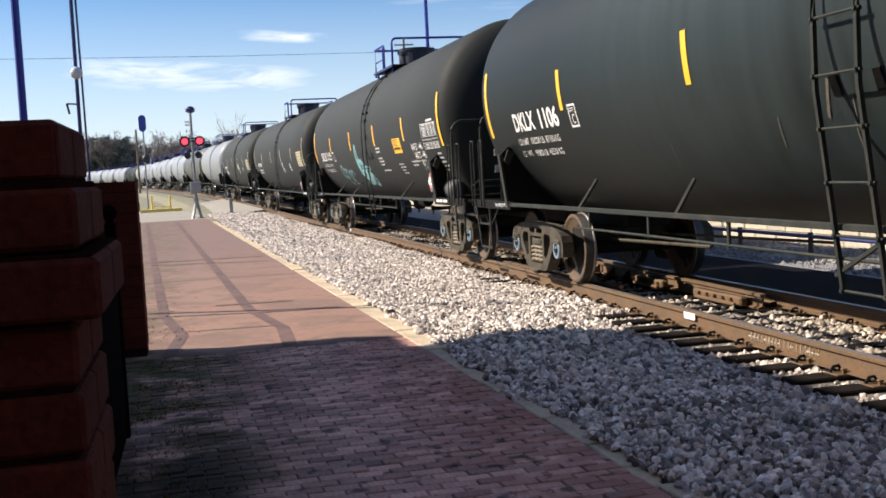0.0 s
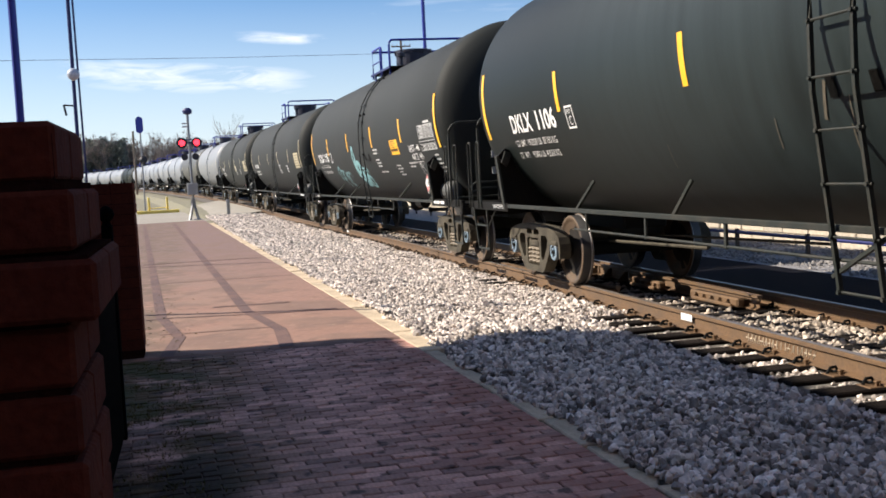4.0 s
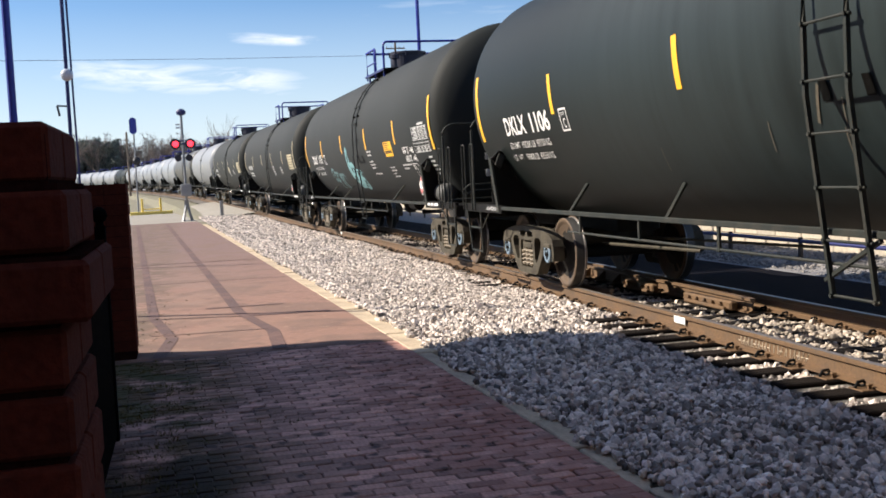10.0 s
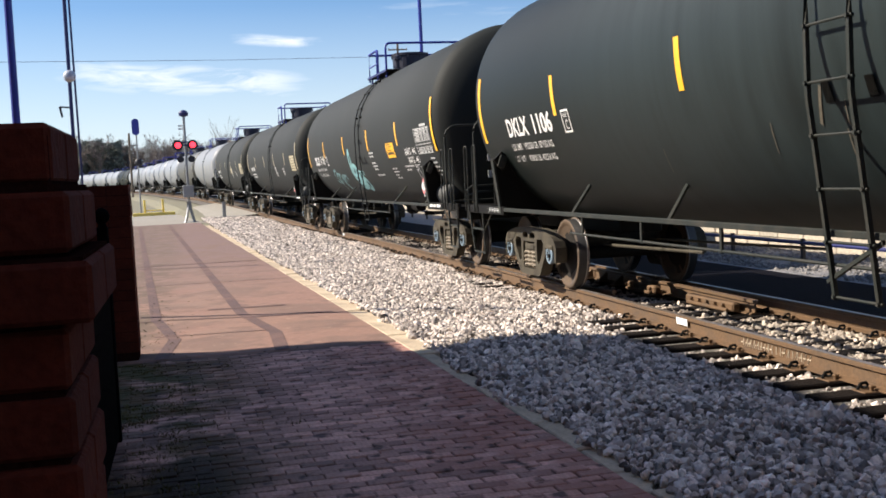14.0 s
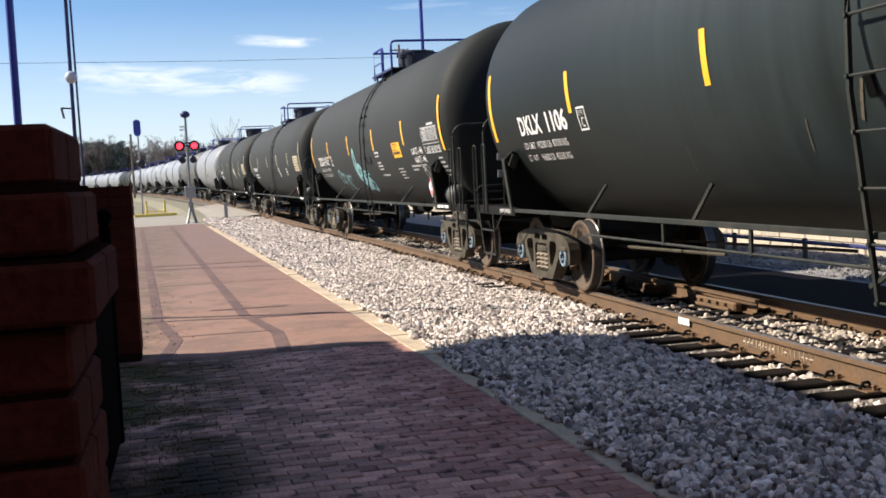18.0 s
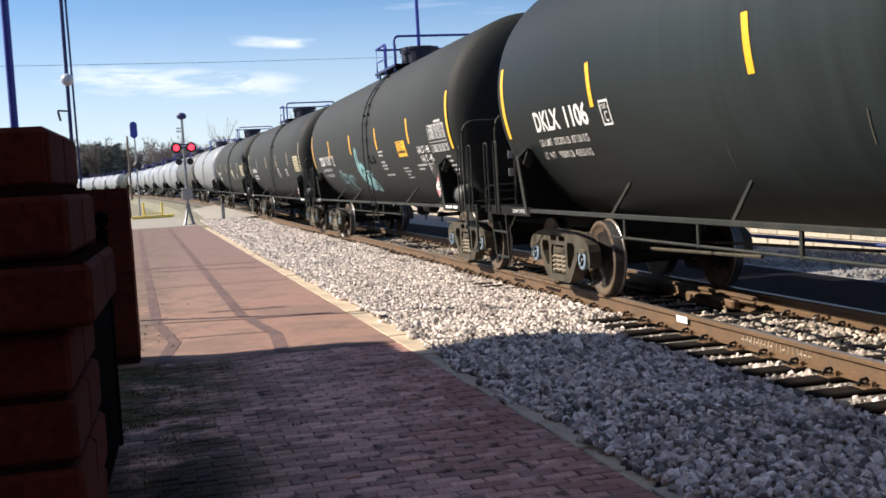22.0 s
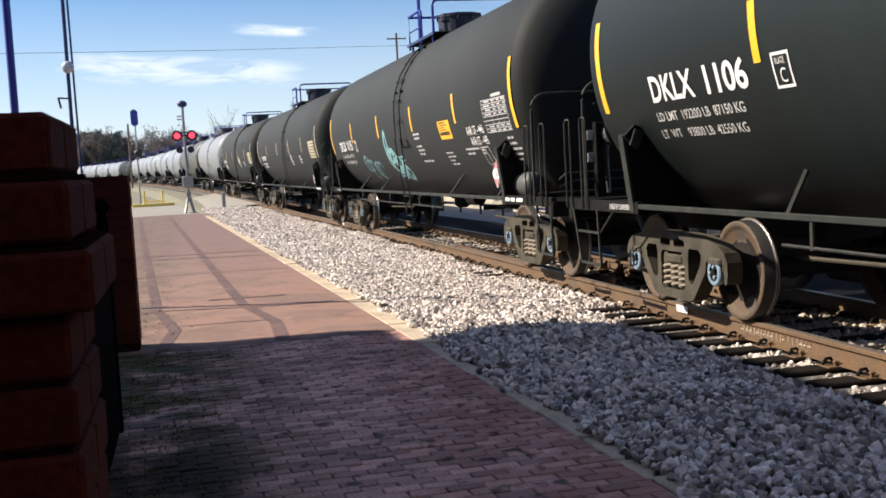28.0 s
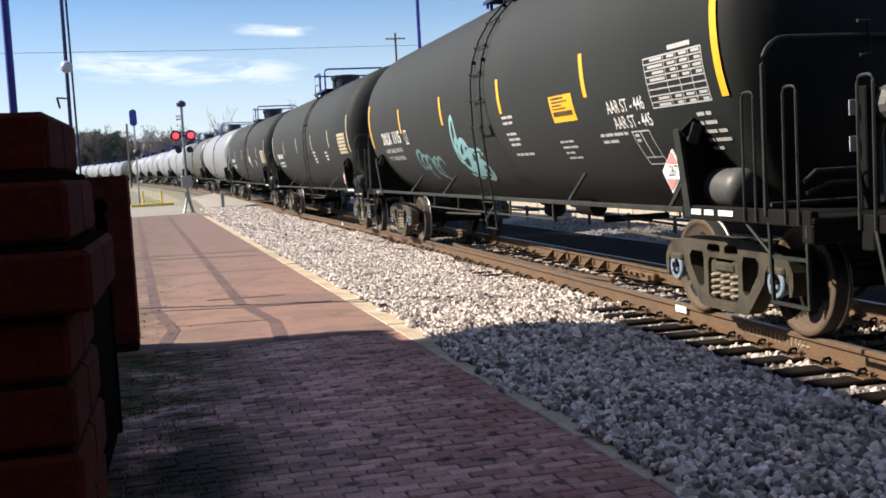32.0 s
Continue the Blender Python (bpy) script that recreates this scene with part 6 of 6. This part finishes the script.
for x, lens in ((-0.36, RED_GLOW), (0.36, RED_GLOW)):
    head = part("lamp_head", lathe_of([(0.15, 0.08), (0.08, 0.17), (-0.02, 0.25), (-0.05, 0.26), (-0.05, 0.18), (-0.03, 0.17)], "Y", 20, (x, -0.1, 3.9)), SIGNAL_BLACK, mast, "black round lamp hood")
    part("lens", lathe_of([(-0.04, 0.15), (-0.07, 0.12), (-0.085, 0.02)], "Y", 18, (x, -0.1, 3.9)), lens, head, "red signal lens")
    part("small_head", lathe_of([(0.1, 0.1), (-0.05, 0.17), (-0.08, 0.17), (-0.08, 0.1)], "Y", 14, (x * 0.75, 0.05, 3.2)), SIGNAL_BLACK, mast)

sz = GROUND - 0.1
signal = thing("block_signal", pose(-3.13, 78.4, sz), "two headed railway block signal on a pale mast", "railway signal")
part("mast_pole", tube_of([(0, 0, 0), (0.02, 0, 6.4)], 0.055, 10), GALV, signal, "pale steel mast")
part("signal_head", plate(bmesh.new(), [(0.25 * math.cos(t), 6.27 + (0.33 if math.sin(t) > 0 else -0.33) + 0.25 * math.sin(t)) for t in [2 * math.pi * k / 24 for k in range(24)]], -0.25, -0.1), BLUE_PAINT_SKY, signal, "dark oval signal head")
part("lower_head", lathe_of([(-0.1, 0.05), (-0.12, 0.27), (-0.2, 0.28), (-0.3, 0.18), (-0.45, 0.17)], "Y", 18, (0.1, 0, 3.8)), SIGNAL_BLACK, signal, "black round lower signal head")

yb = thing("yellow_barrier", pose(-1.95, 73, -0.17), "yellow painted steel bollards on a yellow kerb", "barrier")
part("kerb", box_of((-1.5, -0.35, -0.1), (1.2, 0.25, 0.2), 0.02), YELLOW_PAINT, yb, "yellow painted kerb")
for x in (-0.72, 0.45):
    part("bollard", tube_of([(x, 0.1, 0), (x, 0.1, 1.05)], 0.075, 10), YELLOW_PAINT, yb, "yellow steel bollard")
part("mid_rail", tube_of([(-0.72, 0.1, 0.35), (0.45, 0.1, 0.35)], 0.03, 8), YELLOW_PAINT, yb)
mp = thing("marker_post", pose(1.87, 56, GROUND), "short grey marker post beside the road", "post")
part("post", box_of((-0.09, -0.09, 0), (0.09, 0.09, 0.95), 0.02), GALV, mp)

lp = thing("blue_pole", pose(-2.13, 15.2, PLAT), "dark blue round steel pole", "pole")
part("shaft", tube_of([(0, 0, 0), (0.012, 0, 5.1)], 0.052, 12), BLUE_PAINT_SKY, lp)
tp = thing("lamp_pole", pose(-2.25, 24, PLAT), "slim twin tube lamp pole with a round globe", "lamp post")
part("shaft", tube_of([(0, 0, 0), (0.022, 0, 6.6)], 0.04, 10), POLE_STEEL, tp)
part("conduit", tube_of([(0.14, 0, 0), (0.12, 0, 3.6), (0.107, 0, 6.6)], 0.022, 8), POLE_STEEL, tp)
part("globe", lathe_of([(0.13 * math.sin(t), max(0.01, 0.13 * math.cos(t))) for t in [math.pi * (k / 12 - 0.5) for k in range(13)]], "Z", 20, (0.03, -0.1, 4.15)), FROSTED, tp, "pale frosted round globe")
part("bracket", tube(tube_of([(0, 0, 3.5), (-0.22, 0, 3.52)], 0.02, 6), [(-0.22, 0, 3.52), (-0.18, 0, 3.3)], 0.025, 6), SIGNAL_BLACK, tp)
mpole = thing("blue_pole", pose(11.3, 50, -0.3), "tall dark blue round steel pole behind the train", "pole")
part("shaft", tube_of([(0, 0, 0), (0.02, 0, 13)], 0.085, 12), BLUE_PAINT_SKY, mpole)


def utility_pole(x, yy, h, label, arm=True):
    z = -0.3 + rise(min(yy, 330))
    u = thing("utility_pole", pose(x, yy, z), label, "utility pole", "utility poles")
    part("shaft", tube_of([(0, 0, 0), (0, 0, h)], 0.14, 8), BARK, u, "weathered wooden pole")
    if not arm:
        part("stub_arm", tube_of([(0, -0.1, h * 0.55), (0.9, -0.1, h * 0.62)], 0.07, 6), BARK, u)
        return u
    part("crossarm", box_of((-1.2, -0.08, h - 0.75), (1.2, 0.08, h - 0.6), 0.02), BARK, u)
    for x0 in (-1.1, -0.5, 0.5, 1.1):
        part("insulator", lathe_of([(h - 0.6, 0.05), (h - 0.5, 0.06), (h - 0.42, 0.03)], "Z", 8, (x0, 0, 0)), GALV, u)
    return u


utility_pole(26.4, 130, 17.4, "far wooden utility pole with a crossarm")
utility_pole(-6.9, 150, 8.6, "far bare wooden pole beside the road", False)
utility_pole(-48, 79, 12.6, "wooden utility pole with a crossarm beside the road")
wire_bm = tube_of([(-48.5, 79, 12.15), (-30, 90, 12.4), (-15.0, 100, 13.2), (4.27, 113, 14.45), (25.9, 129.9, 16.35), (62, 152, 18.6)], 0.02, 5)
wire = part("overhead_wire", wire_bm, SIGNAL_BLACK)
tagged(wire, "thin dark overhead wire across the sky", "cable")


# ---- trees ----
def grow(bm, rng, start, way, length, radius, depth, tips):
    """A limb that tapers, bends and forks."""
    pts, p, d = [start], Vector(start), Vector(way).normalized()
    for i in range(3):
        d = (d + Vector((rng.gauss(0, 0.16), rng.gauss(0, 0.16), rng.gauss(0.06, 0.1)))).normalized()
        p = p + d * length / 3
        pts.append(p.copy())
    sides = 6 if depth > 3 else 3
    rings = []
    for i, q in enumerate(pts):
        r = radius * (1 - 0.5 * i / 3)
        a = d.orthogonal().normalized()
        b = d.cross(a)
        rings.append([bm.verts.new(q + (a * math.cos(6.283 * k / sides) + b * math.sin(6.283 * k / sides)) * r) for k in range(sides)])
    for r0, r1 in zip(rings, rings[1:]):
        for k in range(sides):
            bm.faces.new((r0[k], r0[(k + 1) % sides], r1[(k + 1) % sides], r1[k]))
    if depth == 0:
        tips.append((p, d))
        return
    for k in range(3 if depth > 1 else 4):
        turn = (d + Vector((rng.gauss(0, 0.6), rng.gauss(0, 0.6), rng.gauss(0.15, 0.35)))).normalized()
        at = pts[1 + min(2, k)] if depth < 4 else pts[2 if k == 0 else 3]
        grow(bm, rng, at, turn, length * rng.uniform(0.6, 0.82), radius * 0.52, depth - 1, tips)


def bare_tree(seed, h, twigs=15):
    rng = random.Random(seed)
    t = thing("bare_tree", Matrix(), "bare grey winter tree far behind the tracks", "tree", "bare winter trees")
    bm, tips = bmesh.new(), []
    grow(bm, rng, Vector((0, 0, -0.3)), Vector((0, 0, 1)), h * 0.36, h * (0.022 if twigs > 8 else 0.024), 4, tips)
    part("trunk", bm, BARK, t, "grey trunk and limbs")
    tv, tf = [], []
    for p, d in tips:
        for k in range(twigs):
            w = (d + Vector((rng.gauss(0, 0.6), rng.gauss(0, 0.6), rng.gauss(0.1, 0.5)))).normalized() * rng.uniform(0.3, 1.1)
            s = Vector((rng.uniform(-1, 1), rng.uniform(-1, 1), 0)) * 0.034
            i = len(tv)
            tv += [p - s, p + s, p + w]
            tf.append((i, i + 1, i + 2))
    me = bpy.data.meshes.new("crown")
    me.from_pydata(tv, [], tf)
    me.materials.append(TWIG)
    part("crown", me, None, t, "crown of thin bare twigs")
    return t


def pine(seed, h):
    rng = random.Random(seed)
    t = thing("pine_tree", Matrix(), "dark green pine tree far behind the tracks", "tree", "far pine trees")
    part("trunk", tube_of([(0, 0, -0.3), (0.05, 0, h * 0.5), (0, 0.05, h * 0.97)], h * 0.013, 6), BARK, t, "slender brown trunk")
    vs, fs = [], []
    for b in range(46):
        z = h * rng.uniform(0.3, 1.0)
        reach = h * 0.2 * (1.15 - z / h) ** 0.6 * rng.uniform(0.5, 1.1)
        a = rng.uniform(0, 6.283)
        tip = Vector((math.cos(a) * reach, math.sin(a) * reach, z + rng.uniform(-0.02, 0.05) * h))
        for k in range(34):
            c = Vector((0, 0, z)).lerp(tip, rng.uniform(0.3, 1.05)) + Vector((rng.gauss(0, 0.03), rng.gauss(0, 0.03), rng.gauss(0, 0.02))) * h
            u = Vector((rng.gauss(0, 1), rng.gauss(0, 1), rng.gauss(0, 1))).normalized() * h * 0.028
            v = Vector((rng.gauss(0, 1), rng.gauss(0, 1), rng.gauss(0, 1))).normalized() * h * 0.028
            i = len(vs)
            vs += [c - u, c + v, c + u]
            fs.append((i, i + 1, i + 2))
    me = bpy.data.meshes.new("crown")
    me.from_pydata(vs, [], fs)
    me.materials.append(LEAF)
    part("crown", me, None, t, "ragged dark green crown")
    return t


trng = random.Random(31)
BARE = [bare_tree(s, 10.0, n) for s, n in ((12, 3), (2, 4), (3, 15), (4, 15))]
PINES = [pine(s, 10.0) for s in (5, 6, 7)]


def plant(proto, x, yy, scale):
    z = -0.5 + lawn(yy)
    m = Matrix.Translation((x, yy, z)) @ Matrix.Rotation(trng.uniform(0, 6.28), 4, "Z")
    t = copy_thing(proto, m)
    t.scale = (scale, scale, scale)
    return t


for i, t in enumerate(BARE):
    t.matrix_basis = pose((6.7, 14.0, -22.0, -4.0)[i], (140, 150, 215, 235)[i], -0.3 + rise((140, 150, 215, 235)[i]))
    t.scale = ((0.7, 0.7, 1.2), (0.8, 0.8, 1.15), (1.3, 1.3, 1.3), (1.0, 1.0, 1.0))[i]
for i, t in enumerate(PINES):
    t.matrix_basis = pose((-29.0, -25.0, -21.5)[i], (318, 325, 321)[i], -0.3 + lawn(321))
    t.scale = [(1.33, 1.4, 1.29)[i]] * 3
for i in range(24):
    plant(trng.choice(PINES), -52 + i * 1.4 + trng.uniform(-1, 1), trng.uniform(322, 350), trng.uniform(1.15, 1.5))
for i in range(14):
    plant(trng.choice(PINES), -31 + i * 1.1 + trng.uniform(-0.5, 0.5), trng.uniform(318, 332), trng.uniform(1.15, 1.5))
for i in range(60):
    x = -24 + i * 0.8 + trng.uniform(-1, 1)
    plant(trng.choice(BARE[2:]), x * 1.3, trng.uniform(318, 370), trng.uniform(1.3, 1.75))
for i in range(10):
    plant(trng.choice(PINES), -8 + i * 2.4 + trng.uniform(-1, 1), trng.uniform(300, 340), trng.uniform(0.6, 0.85))
far_first = tank_car(7.2 + PITCH * 4, far_style[0][0], False, far_style[0][1])
FAR_DONE = {TANK_GREY.name: far_first}
for i, (mat, label) in enumerate(far_style[1:], 5):
    a = 7.2 + PITCH * i
    if mat.name in FAR_DONE:
        car = tagged(copy_thing(FAR_DONE[mat.name], car_pose(a)), label)
        CARS.append((car, a))
    else:
        FAR_DONE[mat.name] = tank_car(a, mat, False, label)

# ---- piers and depot ----
depot = thing("depot_building", pose(-8.5, 0, -0.2), "brick depot building that shades the platform", "building", kind="structure")
part("wall", box_of((-5, -24, 0), (4.6, 12.0, 6.13)), STUCCO, depot)
# Made-up jog in the unseen eave, to bend its shadow edge on the ballast
part("roof", plate(bmesh.new(), [(-5.3, -24.2), (4.85, -24.2), (4.85, 13.5), (2.45, 13.1), (2.4, 14.15), (-5.3, 14.15)], 6.13, 6.52, "XY"), ROOF, depot)
# Unseen block added behind the camera to cut sky light on the near ground
part("wing_wall", box_of((4.6, -24, 0), (11.0, -4.0, 9.4)), STUCCO, depot)
part("wing_roof", box_of((4.86, -24.2, 9.4), (11.2, -3.8, 9.8), 0.03), ROOF, depot)


def motions():
    travel = [(0, 0), (7, 0), (14.7, 0), (15, 0.012), (15.5, 0.065), (16, 0.135), (16.5, 0.211), (17, 0.288), (17.5, 0.369), (18, 0.451), (18.5, 0.534), (19, 0.62), (19.5, 0.708), (20, 0.798), (20.5, 0.894), (21, 0.992), (21.5, 1.095), (22, 1.203), (22.5, 1.321), (23, 1.449), (23.5, 1.601), (24, 1.781), (24.5, 1.997), (25, 2.246), (25.5, 2.529), (26, 2.845), (26.5, 3.191), (27, 3.586), (27.25, 3.803), (27.5, 4.031), (27.75, 4.269), (28, 4.516), (28.25, 4.771), (28.5, 5.036), (28.75, 5.311), (29, 5.596), (29.25, 5.894), (29.5, 6.202), (29.75, 6.514), (30, 6.839), (30.25, 7.182), (30.5, 7.542), (30.75, 7.917), (31, 8.308), (31.25, 8.716), (31.5, 9.145), (31.75, 9.598), (32, 10.074)]
    for car, a in CARS:
        walk(car, [(t, car_pose(a - s)) for t, s in travel])
    for ws, y in WHEELSETS:
        walk(ws, [(t, pose(0, y, 0.457, math.degrees(s / 0.457))) for t, s in travel])


motions()
